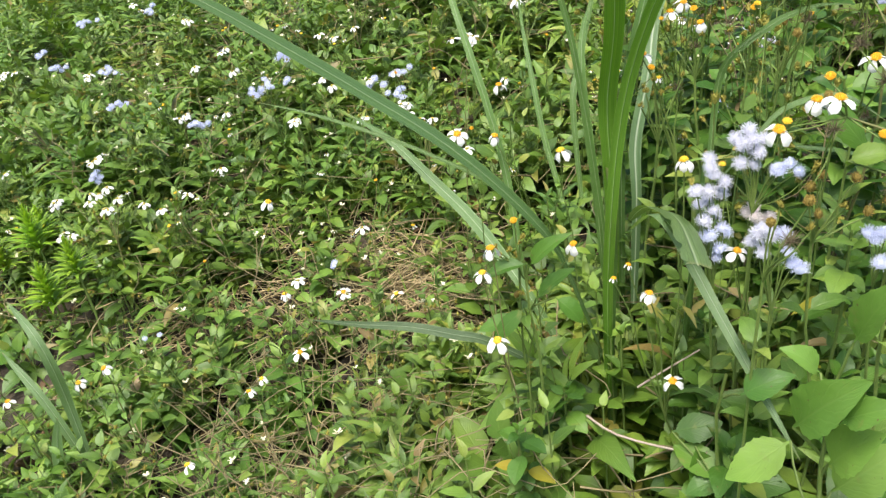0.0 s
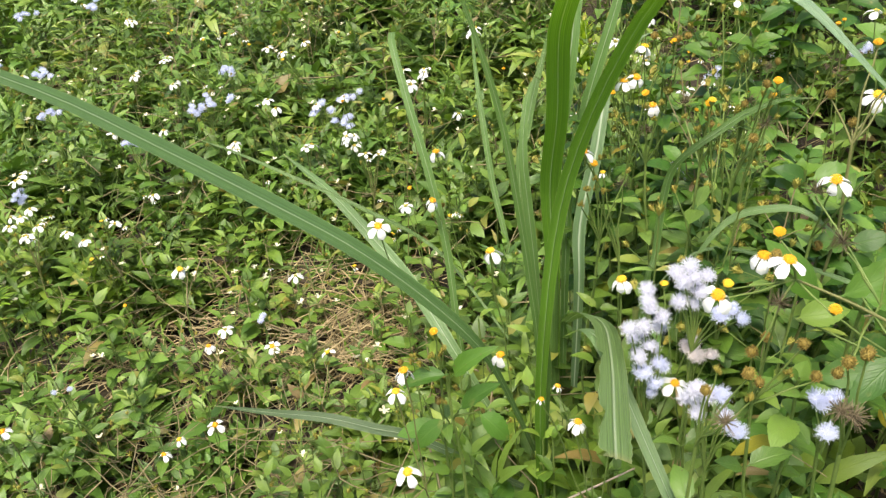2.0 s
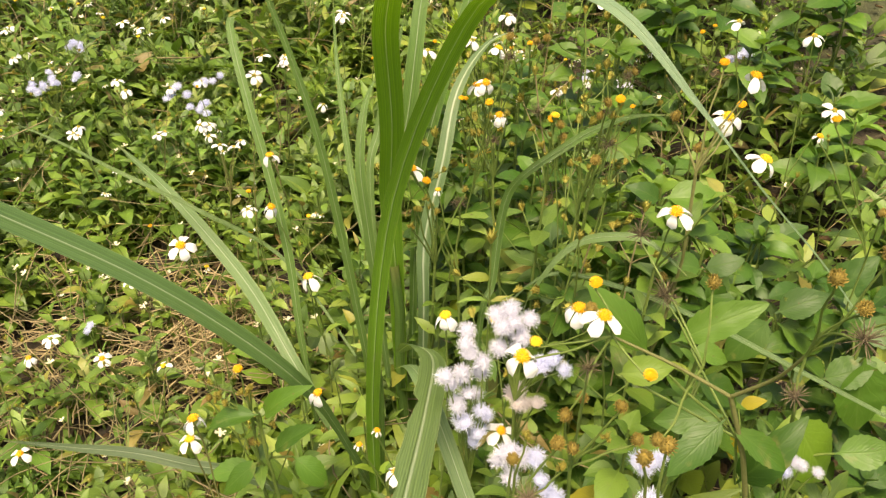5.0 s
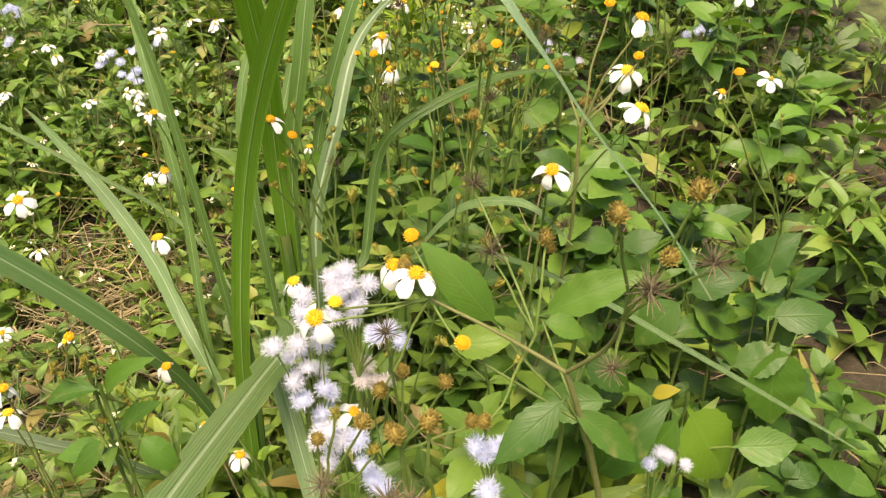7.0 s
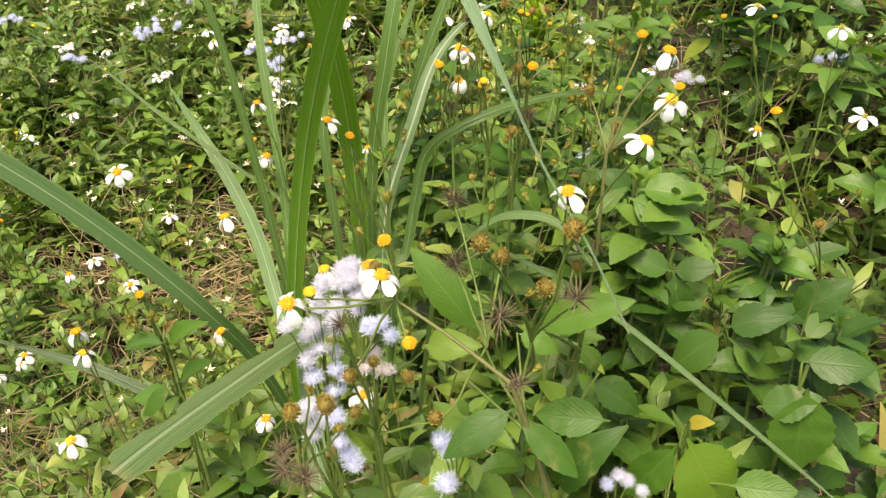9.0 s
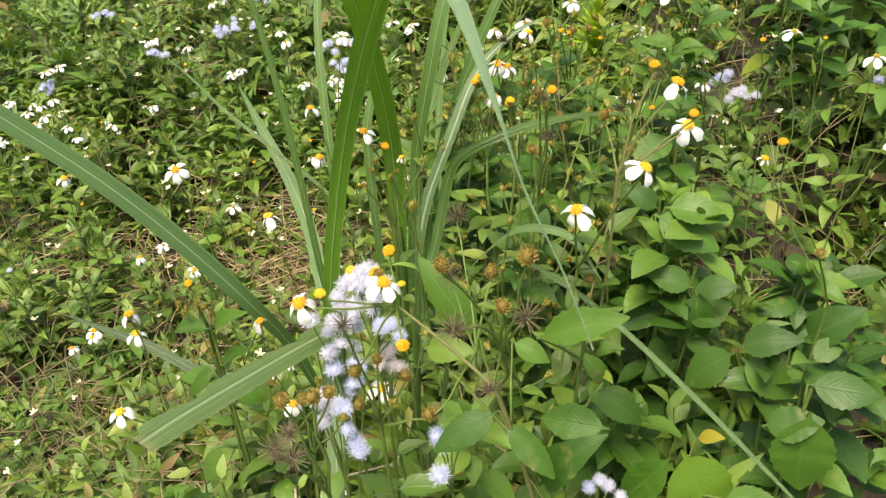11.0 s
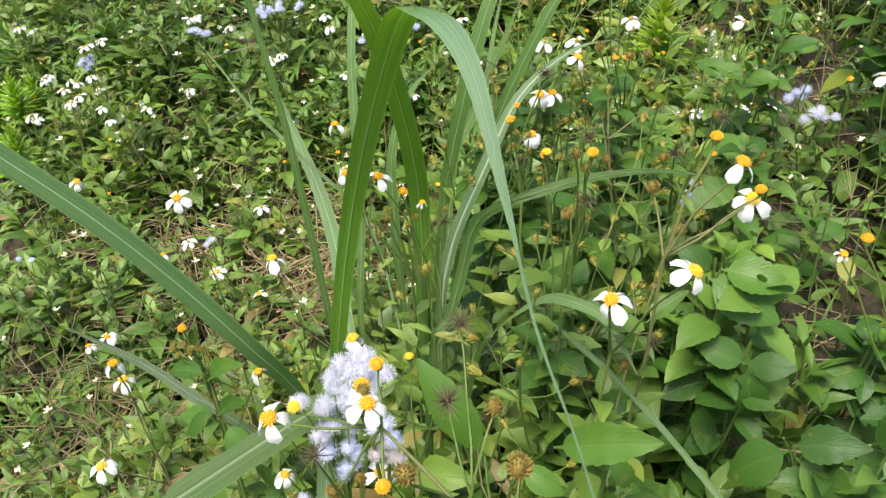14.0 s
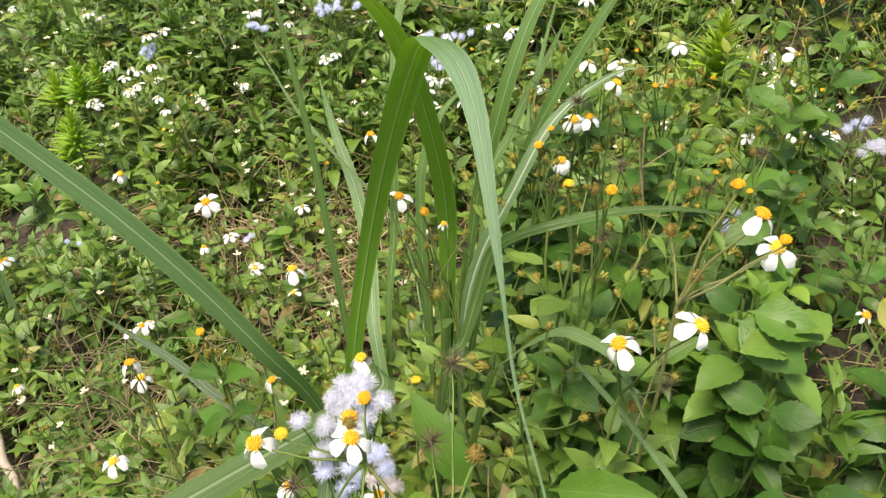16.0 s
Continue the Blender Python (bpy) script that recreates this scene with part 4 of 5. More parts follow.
weed([("d", -0.917, 1.108, 0.467), ("d", -0.964, 1.132, 0.469)])
weed([("d", -1.053, 1.131, 0.461), ("d", -1.016, 1.131, 0.484)])
weed([("d", -0.890, 1.172, 0.466)])
weed([("d", -1.112, 1.185, 0.470), ("d", -1.101, 1.229, 0.463)])
weed([("o", 0.057, 1.191, 0.767)])
floss_plant([("a", 0.127, 1.194, 0.574)])
weed([("d", -1.216, 1.202, 0.445)])
weed([("o", 0.340, 1.212, 0.798)])
weed([("o", -0.054, 1.219, 0.764)])
weed([("d", -0.839, 1.240, 0.489)])
weed([("d", -1.124, 1.259, 0.515)])
floss_plant([("a", -1.125, 1.261, 0.479)])
weed([("d", -0.396, 1.273, 0.558)])
weed([("d", -1.725, 1.302, 0.426)])
weed([("d", -0.698, 1.327, 0.546), ("d", -0.712, 1.374, 0.537)])
weed([("d", -0.454, 1.331, 0.569), ("d", -0.416, 1.371, 0.520), ("o", -0.481, 1.378, 0.619)])
weed([("d", -1.180, 1.336, 0.485)])
weed([("d", -1.449, 1.340, 0.461)])
weed([("d", -0.315, 1.361, 0.685), ("d", -0.259, 1.367, 0.596)])
weed([("d", -0.040, 1.366, 0.595)])
weed([("d", 0.141, 1.370, 0.633), ("d", 0.082, 1.372, 0.608), ("d", 0.189, 1.388, 0.642), ("o", 0.153, 1.417, 0.686)])
weed([("o", -0.400, 1.372, 0.624)])
weed([("d", -0.570, 1.381, 0.523), ("d", -0.554, 1.435, 0.590)])
floss_plant([("a", 0.206, 1.483, 0.619), ("w", 0.237, 1.418, 0.618)])
weed([("o", .273, 1.012, .855)])
floss_plant([("a", -0.945, 1.389, 0.530)])
floss_plant([("a", -0.499, 1.396, 0.572)])
weed([("o", -0.177, 1.426, 0.659)])
weed([("d", -0.491, 1.430, 0.521), ("d", -0.500, 1.454, 0.598)])
weed([("d", -0.894, 1.436, 0.537)])
floss_plant([("a", -0.550, 1.443, 0.580)])
floss_plant([("a", 0.471, 1.453, 0.675)])
weed([("d", -1.002, 1.453, 0.532)])
weed([("d", -0.238, 1.453, 0.720)])
weed([("d", -0.662, 1.456, 0.594)])
floss_plant([("a", -0.493, 1.473, 0.593)])
floss_plant([("a", -0.830, 1.478, 0.564), ("a", -0.799, 1.505, 0.574)])
weed([("d", 0.094, 1.485, 0.659)])
floss_plant([("a", -1.215, 1.528, 0.543)])
weed([("d", 0.044, 1.570, 0.658)])
weed([("d", -0.910, 1.581, 0.595)])
floss_plant([("a", -0.797, 1.606, 0.602)])
weed([("d", -1.033, 1.614, 0.593)])
weed([("o", 0.089, 1.621, 0.736)])
weed([("d", -0.683, 1.637, 0.631), ("d", -0.724, 1.664, 0.634), ("d", -0.639, 1.669, 0.643)])
weed([("d", -1.352, 1.656, 0.575)])
weed([("d", -0.975, 1.677, 0.615)])
floss_plant([("a", -1.301, 1.678, 0.576)])
floss_plant([("a", -1.494, 1.742, 0.576)])
weed([("d", -1.655, 1.750, 0.574)])
weed([("d", -1.141, 1.812, 0.534)])
floss_plant([("a", -1.594, 1.845, 0.595)])
weed([("d", -1.162, 1.870, 0.650)])
floss_plant([("a", -1.528, 1.983, 0.638)])
floss_plant([("a", -1.308, 1.985, 0.658)])
weed([("d", -1.381, 2.014, 0.670)])


def lay_leaf(top, base, row, bank, rng, face=(0, -0.5, 0.85)):
    """One leaf of a plant from its base place to its tip place."""
    a, b = Vector(row[:3]), Vector(row[3:6])
    d = b - a
    x = d.normalized()
    z = Vector(face) + Vector((rng.uniform(-.25, .25), rng.uniform(-.2, .2), 0))
    z = (z - x * z.dot(x)).normalized()
    y = z.cross(x)
    w = row[6] / 0.6 * d.length
    m = Matrix((x * d.length, y * w, z * d.length)).transposed().to_4x4()
    part("leaf", rng.choice(bank), top, Matrix.Translation(a - base) @ m)


def leafy_weed(foot, joint, rows, seed, bank=LEAF_BROAD):
    """A weed with large leaves on stalks from one upright stem."""
    rng = random.Random(seed)
    base = Vector((foot[0], foot[1], ground_z(*foot)))
    top = thing("broadleaf_weed", Matrix.Translation(base), "leafy green weed with large oval toothed leaves", "weed", "broad-leaved weeds")
    node = Vector(joint)
    V, F, U = tube_piece([p - base for p in bent(base, node, 0.1, 8, rng)], (0.0023, 0.0016), 6)
    part("stem", mesh_of("stem", V, F, U, STEM), top)
    for row in rows:
        a = Vector(row[:3])
        k = base.lerp(node, min(1, max(0.2, (a.z - 0.03 - base.z) / (node.z - base.z))))
        V, F, U = tube_piece([p - base for p in bent(k, a, 0.05, 5, rng)], (0.0014, 0.001), 5)
        part("leaf_stalk", mesh_of("leaf_stalk", V, F, U, STEM), top)
        lay_leaf(top, base, row, LEAF_YELLOW if len(row) > 7 else bank, rng)


def near_plant():
    """The branching plant nearest to the path, with flowers, buds and seed heads on one forked stem."""
    rng = random.Random(91)
    base = Vector((.235, .47, ground_z(.235, .47)))
    top = thing("wildflower", Matrix.Translation(base), "tall forked wildflower with white blooms, brown buds and spiky seed heads", "wildflower", "wildflowers in the weeds")
    n0, n1, n2, n3 = (Vector(v) for v in ((.181, .440, .821), (.164, .450, .836), (.108, .455, .852), (.197, .400, .889)))
    low = Vector((.208, .442, .733))

    def limb(name, C, r0, r1, mat=STEM):
        V, F, U = tube_piece([p - base for p in curve_through(C, 10)], (r0, r1), 7)
        part(name, mesh_of(name, V, F, U, mat), top)

    limb("stem", [base, Vector((.222, .455, .6)), low, n0], 0.0022, 0.0017, STEM_BROWN)
    limb("branch", [n0, n0.lerp(n2, 0.5) + Vector((0, 0, .002)), n2], 0.0013, 0.0009, STEM_BROWN)
    limb("branch", [n0, n0.lerp(n3, 0.5) + Vector((.006, 0, 0)), n3], 0.0013, 0.0009, STEM_BROWN)
    forks = ((n2, (("o", .127, .426, .847), ("d", .053, .430, .854), ("y", .061, .442, .855), ("d", .101, .453, .868), ("d", .088, .467, .862), ("b", .083, .439, .800), ("o", .097, .471, .879), ("b", .094, .460, .868))),
             (n1, (("k", .139, .471, .873), ("b", .166, .470, .884), ("k", .127, .508, .892), ("b", .140, .431, .790))),
             (n3, (("h", .194, .392, .868), ("h", .193, .348, .943), ("b", .181, .363, .964), ("h", .219, .369, .942), ("b", .213, .385, .963), ("b", .205, .377, .938))))
    for at, heads in forks:
        for kind, x, y, z in heads:
            end = Vector((x, y, z - 0.004))
            V, F, U = tube_piece([p - base for p in bent(at, end, rng.uniform(-0.1, 0.35), 8, rng)], (0.0009, 0.0006), 5)
            part("stalk", mesh_of("stalk", V, F, U, STEM), top)
            flower(kind, (x, y, z), top, base, rng)
    for row in ((.146, .505, .796, .104, .505, .848, .34), (.208, .460, .721, .240, .460, .780, .45), (.118, .472, .806, .152, .472, .816, .55), (.171, .500, .807, .197, .500, .799, .55), (.183, .443, .800, .150, .420, .775, .40), (.186, .442, .795, .222, .432, .770, .40)):
        a = Vector(row[:3])
        V, F, U = tube_piece([p - base for p in bent(low.lerp(n0, 0.6), a, 0.0, 5, rng)], (0.0011, 0.0008), 5)
        part("leaf_stalk", mesh_of("leaf_stalk", V, F, U, STEM), top)
        lay_leaf(top, base, row, LEAF_BROAD, rng)


near_plant()
for k in range(38):
    FAR = random.Random(700 + k)
    hx, hy = FAR.uniform(-1.35, .45), FAR.uniform(1.0, 2.15)
    hz = ground_z(hx, hy) + canopy(hx, hy) + FAR.uniform(0.0, 0.05)
    weed([(FAR.choice("sssy"), hx + FAR.gauss(0, .014), hy + FAR.gauss(0, .014), hz + FAR.uniform(-.015, .015)) for _ in range(FAR.choice((2, 3)))])
for k in range(3):
    DRY = random.Random(300 + k)
    hx, hy = DRY.uniform(-.01, .17), DRY.uniform(.74, 1.0)
    weed([(DRY.choice("bbbkbo"), hx + DRY.gauss(0, .018), hy + DRY.gauss(0, .018), .60 + .27 * hy + DRY.uniform(-.03, .03)) for _ in range(DRY.choice((3, 4, 5)))])
weed([("c", .030, .800, .838), ("c", .041, .806, .822), ("c", .020, .812, .815), ("c", .046, .790, .846), ("c", .012, .838, .803), ("c", .052, .802, .808), ("h", .034, .812, .806)], (.06, .83), (.035, .81, .765))
weed([("y", .086, .728, .872), ("c", .072, .800, .826), ("c", .084, .738, .850), ("c", .096, .732, .843), ("c", .078, .742, .838)], (.10, .77), (.085, .755, .79))
weed([("c", .113, .739, .826), ("c", .121, .734, .820), ("c", .105, .744, .818), ("b", .124, .685, .905), ("c", .130, .690, .892)], (.10, .76), (.115, .735, .77))
weed([("c", -.023, .675, .817), ("c", -.031, .680, .802), ("c", -.014, .686, .797), ("c", -.021, .710, .788), ("c", .010, .708, .808), ("c", -.036, .676, .788)], (-.01, .72), (-.017, .695, .735))
weed([("o", -.172, .566, .709), ("c", -.195, .571, .676), ("c", -.200, .573, .667), ("c", -.190, .569, .668), ("c", -.182, .588, .662), ("c", -.176, .590, .655), ("c", -.163, .562, .693), ("c", -.168, .566, .684), ("c", -.172, .575, .613), ("c", -.164, .603, .608)], (-.165, .60), (-.172, .577, .645))
leafy_weed((-.16, .60), (-.166, .575, .655), ((-.161, .570, .651, -.119, .567, .692, .36), (-.162, .570, .655, -.209, .566, .641, .38), (-.169, .570, .596, -.206, .562, .560, .38), (-.155, .565, .612, -.117, .561, .651, .36), (-.133, .555, .620, -.103, .550, .593, .55), (-.176, .580, .575, -.222, .578, .562, .42)), 9)
weed([("h", .104, .323, .854), ("h", .112, .326, .848), ("b", .118, .342, .879), ("b", .106, .333, .880)], (.135, .37), (.118, .345, .80))
weed([("b", 0.084, 0.440, 0.800), ("b", 0.118, 0.445, 0.804), ("b", 0.089, 0.430, 0.780), ("b", 0.133, 0.450, 0.770), ("k", 0.090, 0.420, 0.857), ("b", 0.094, 0.450, 0.805), ("c", 0.111, 0.440, 0.782)], (.13, .50), (.092, .452, .74))
weed([("b", 0.051, 0.420, 0.779), ("b", 0.077, 0.415, 0.800), ("c", 0.059, 0.430, 0.790), ("h", 0.060, 0.390, 0.779), ("c", 0.082, 0.420, 0.774)], (.06, .46), (.050, .425, .72))
leafy_weed((.20, .60), (.205, .575, .76), ((.173, .553, .768, .231, .553, .806, .40), (.234, .568, .681, .181, .568, .672, .60), (.213, .600, .690, .254, .600, .665, .60), (.219, .600, .698, .199, .600, .722, .50)), 1)
leafy_weed((.29, .59), (.29, .575, .69), ((.291, .571, .678, .332, .566, .612, .62), (.285, .560, .679, .256, .552, .625, .50), (.327, .560, .650, .369, .560, .659, .60), (.300, .705, .560, .322, .700, .575, .55, "yellow"), (.290, .690, .535, .304, .682, .505, .5, "yellow")), 2)
leafy_weed((.34, .73), (.325, .725, .69), ((.316, .720, .673, .363, .720, .697, .60), (.321, .720, .661, .372, .715, .637, .60), (.315, .720, .666, .278, .712, .622, .60), (.369, .740, .683, .404, .740, .728, .60)), 3)
leafy_weed((.385, .68), (.378, .668, .69), ((.382, .660, .672, .390, .645, .600, .62), (.349, .660, .642, .390, .660, .664, .60), (.376, .680, .683, .426, .680, .691, .60)), 4)
leafy_weed((.255, .83), (.262, .805, .69), ((.264, .800, .668, .216, .797, .679, .60), (.264, .800, .668, .300, .797, .684, .60), (.265, .800, .665, .284, .788, .616, .60)), 5)
leafy_weed((.22, .86), (.213, .835, .745), ((.210, .830, .726, .275, .825, .708, .60), (.219, .840, .731, .278, .840, .735, .60), (.214, .830, .733, .179, .828, .752, .60)), 6)
leafy_weed((.085, .33), (.076, .297, .705), ((.053, .300, .672, .081, .270, .735, .45), (.082, .290, .757, .093, .270, .814, .45), (.079, .280, .698, .101, .260, .728, .55), (.078, .290, .645, .098, .270, .691, .62), (.076, .330, .699, .050, .330, .722, .55), (.097, .330, .575, .140, .325, .626, .55), (.075, .380, .583, .025, .372, .548, .60)), 7, LEAF_PALE_LIT)
leafy_weed((.02, .47), (.03, .45, .60), ((.038, .420, .600, .079, .418, .626, .60), (-.013, .500, .480, .033, .497, .497, .60), (.009, .480, .479, .022, .470, .421, .60)), 8)


# ---- broad-leaved weeds ----
def broad_weed(x, y, height, leaf, nodes, seed, lean=(0, 0), bank=LEAF_BROAD):
    rng = random.Random(seed)
    g = ground_z(x, y)
    base = Vector((x, y, g))
    top = thing("broadleaf_weed", Matrix.Translation(base), "leafy green weed with broad oval leaves in crossed pairs", "weed", "broad-leaved weeds")
    tip = Vector((lean[0], lean[1], height))
    line = [tip * (k / 7) + Vector((0.004 * math.sin(k + seed), 0.004 * math.cos(k * 1.7), 0)) for k in range(8)]
    V, F, U = tube_piece(line, (0.0025, 0.0014), 6)
    part("stem", mesh_of("stem", V, F, U, STEM), top)
    az = rng.uniform(0, 180)
    drops = (0, 0.008, 0.020, 0.042, 0.075, 0.12, 0.17)
    sizes = (0.34, 0.62, 0.95, 1.0, 0.95, 0.9, 0.8)
    tilts = (58, 30, 12, 0, -8, -12, -14)
    for k in range(nodes):
        if drops[k] > height * 0.75:
            break
        p = tip * (1 - drops[k] / height)
        L = leaf * sizes[k] * rng.uniform(0.86, 1.14)
        for side in (0, 180):
            if k > 2 and rng.random() < 0.12:
                continue
            turn = pose(0, 0, 0, 0, 0, az + side + rng.uniform(-20, 20)) @ pose(0, 0, 0, rng.uniform(-26, 26), -(tilts[k] + rng.uniform(-20, 18)), 0)
            m = Matrix.Translation(p) @ turn
            part("leaf", rng.choice(LEAF_YELLOW if k > 3 and rng.random() < 0.05 and leaf < 0.056 else bank), top, m @ Matrix.Scale(L, 4))
            if k > 2 and rng.random() < 0.5:
                for sd in (-58, 58):
                    part("leaf", rng.choice(bank), top, m @ pose(L * 0.06, 0, -0.002, 0, 6, sd) @ Matrix.Scale(L * 0.66, 4))
        az += 90 + rng.uniform(-10, 10)


def broad_patch():
    rng = random.Random(77)
    spots = []
    for x, y, h in ((.31, .57, .44), (.22, .55, .46), (.19, .62, .44), (.18, .47, .48), (.26, .46, .44), (.12, .40, .45), (.33, .48, .42), (.10, .34, .48), (.16, .74, .42), (.08, .56, .36),
                    (.14, .88, .38), (-.17, .56, .40), (.05, .60, .36), (.10, .52, .40), (.03, .48, .38), (.06, .68, .36), (.14, .58, .42), (-.14, .66, .34), (.0, .64, .30)):
        spots.append((x, y, h))
    for k, (x, y, h) in enumerate(spots):
        broad_weed(x, y, h * rng.uniform(0.85, 0.98), rng.uniform(0.042, 0.056) * (0.8 if x < 0.0 or y > 0.95 else 1), rng.choice((5, 6, 7)), 100 + k, (rng.uniform(-.03, .03), rng.uniform(-.09, -.01)))

    for k, (x, y, z, leaf) in enumerate(((.219, .876, .721, .058), (.229, .821, .707, .056), (.237, .813, .661, .050), (.267, .794, .644, .050), (.242, .663, .617, .050), (.345, .717, .660, .054), (.256, .838, .728, .054), (.412, .733, .669, .056), (.396, .689, .600, .052), (.324, .716, .552, .048),
                                         (.405, .724, .690, .050), (.234, .941, .702, .054), (.226, .620, .653, .050), (.379, .956, .613, .050), (.133, .674, .519, .044), (.020, .485, .460, .036), (.283, 1.080, .646, .054), (.140, .504, .720, .046))):
        fx, fy = x + rng.uniform(-.02, .03), y + rng.uniform(.01, .06)
        broad_weed(fx, fy, z - ground_z(fx, fy), leaf * 0.92, 7 if z > 0.64 else 5, 400 + k, (x - fx, y - fy), LEAF_PALE_LIT if z > 0.7 else LEAF_BROAD)

    for k in range(24):
        x, y = rng.uniform(-0.08, 0.22), rng.uniform(0.72, 1.15)
        broad_weed(x, y, rng.uniform(0.38, 0.58), rng.uniform(0.036, 0.052), rng.choice((6, 7, 7)), 200 + k, (rng.uniform(-.03, .03), rng.uniform(-.05, 0)))

    for k in range(32):
        x, y = (rng.gauss(0.25, 0.06), rng.gauss(2.0, 0.06)) if k < 5 else (rng.uniform(0.30, 0.85), rng.uniform(1.15, 2.0))
        if (x - .36) ** 2 + (y - 1.2) ** 2 < .03:
            continue
        broad_weed(x, y, rng.uniform(0.16, 0.34), rng.uniform(0.056, 0.076), rng.choice((4, 5, 6)), 300 + k, (rng.uniform(-.03, .03), rng.uniform(-.05, 0)), LEAF_PALE_LIT if k % 4 == 1 else LEAF_BROAD)

    for k, (x, y, z) in enumerate(((.43, .66, .50), (.485, .70, .51), (.525, .78, .49), (.47, .79, .50), (.56, .73, .46), (.55, .88, .44), (.37, .96, .60), (.41, 1.02, .57), (.43, .90, .58))):
        broad_weed(x, y + .03, z - ground_z(x, y), 0.056, 6, 540 + k, (0, -.03))
    for k in range(13):
        x, y = rng.uniform(0.0, 0.42), rng.uniform(1.5, 2.1)
        broad_weed(x, y, rng.uniform(0.30, 0.44), rng.uniform(0.050, 0.066), rng.choice((6, 7)), 500 + k, (rng.uniform(-.05, .05), rng.uniform(-.08, 0)))


broad_patch()


def small_herbs():
    """The nearest low herbs, plant by plant."""
    rng = random.Random(31)
    for k in range(232):
        x, y = rng.uniform(-1.15, 0.1), rng.uniform(0.45, 1.6)
        if barest(x, y):
            continue
        h = canopy(x, y) * rng.uniform(0.9, 1.25) + 0.015
        g = ground_z(x, y)
        base = Vector((x, y, g))
        top = thing("small_herb", Matrix.Translation(base), "low green herb with small oval leaves in pairs", "herb", "low herbs")
        V, F, U = tube_piece([(0, 0, -0.005), (0.003, -0.003, h * 0.5), (0.0, -0.008, h)], (0.0018, 0.001), 5)
        part("stem", mesh_of("stem", V, F, U, STEM), top)
        az = rng.uniform(0, 360)
        size = rng.uniform(0.034, 0.062)
        for j in range(4):
            f = j / 3
            for side in (0, 180):
                m = Matrix.Translation((0, -0.008 * (1 - f * 0.4), h * (1 - 0.45 * f))) @ pose(0, 0, 0, 0, 0, az + side + rng.uniform(-12, 12)) @ pose(0, 0, 0, rng.uniform(-15, 15), -(50 - 48 * f + rng.uniform(-12, 12)), 0)
                part("leaf", rng.choice(LEAF_OVATE), top, m @ Matrix.Scale(size * (0.45 + 0.55 * f), 4))
            az += 90


small_herbs()


# ---- feathery shoots ----
def feathery(x, y, z, size, seed):
    rng = random.Random(seed)
    g = ground_z(x, y)
    top = thing("feathery_shoot", Matrix.Translation((x, y, g)), "bright green shoot with a whorl of narrow leaves", "herb", "feathery shoots")
    h = z - g
    V, F, U = tube_piece([(0, 0, -0.005), (0.004, 0, h * 0.5), (0, 0, h)], (0.0028, 0.0015), 6)
    part("stem", mesh_of("stem", V, F, U, STEM), top)
    s = Soup()
    for k in range(90):
        f = k / 89
        L = size * (0.3 + 0.6 * f) * rng.uniform(0.85, 1.15)
        pc = leaf_piece(L, L * 0.2, 5, 0.3, 0.5 + 0.6 * f, 0.4)
        s.add(pc, pose(0, 0, h - 0.075 * f * size / 0.06, 0, 0, k * 137.5) @ pose(0, 0, 0, 0, -(86 - 50 * f + rng.uniform(-8, 8)), 0))
    part("foliage", s.mesh("foliage", FEATHER), top)


for k, (x, y, z, s) in enumerate(((-1.246, 1.145, .455, .075), (-1.184, 1.05, .375, .075), (-1.265, 1.20, .43, .06), (-1.06, 1.0, .46, .06), (-.030, 1.536, .705, .085), (-1.35, 1.15, .40, .07))):
    feathery(x, y, z, s, 60 + k)


# ---- dry straw, grass and sticks ----
def straw_litter():
    rng = random.Random(41)
    s = Soup()
    for cx, cy, r, n, up in ((-.44, 1.09, .08, 300, .06), (-.80, 1.06, .12, 220, .07), (-.60, 1.15, .14, 140, .05), (-.35, .95, .12, 45, .02), (-.50, .85, .2, 50, .02), (-.9, 1.3, .25, 120, .03),
                             (.33, 1.15, .12, 60, .03), (.45, .62, .15, 120, .03), (.50, .85, .15, 90, .03), (.30, 1.4, .3, 90, .03), (-.75, .65, .2, 45, .015), (-.3, 1.4, .4, 160, .03), (-1.0, .8, .2, 40, .02)):
        for _ in range(n):
            x, y = rng.gauss(cx, r), rng.gauss(cy, r * 0.8)
            a = rng.gauss(0.2, 0.9) if rng.random() < 0.7 else rng.uniform(0, 3.14)
            L = rng.uniform(0.04, 0.16)
            z = ground_z(x, y) + rng.uniform(0.004, up + 0.01)
            d = Vector((math.cos(a), math.sin(a), rng.uniform(-0.15, 0.25)))
            p0, p1 = Vector((x, y, z)) - d * L / 2, Vector((x, y, z + 0.004)) + d * L / 2
            m = (p0 + p1) / 2 + Vector((rng.uniform(-.018, .018), rng.uniform(-.018, .018), rng.uniform(0, .014)))
            s.add(tube_piece(curve_through([p0, m, p1], 5), (rng.uniform(0.0008, 0.002), 0.0006), 4))
    for _ in range(60):
        x, y = rng.gauss(-.45, .13), rng.gauss(1.04, .12)
        g = ground_z(x, y)
        L = rng.uniform(0.05, 0.16)
        s.add(tube_piece(bent((x, y, g), (x + rng.gauss(0, .04), y + rng.gauss(-.02, .04), g + L), 0.1, 4, rng), (0.0011, 0.0005), 4))
    tagged(new("straw_litter", s.mesh("straw_litter", STRAW)), "dry tan straw and dead stalks lying on the soil", "straw", kind="stuff")


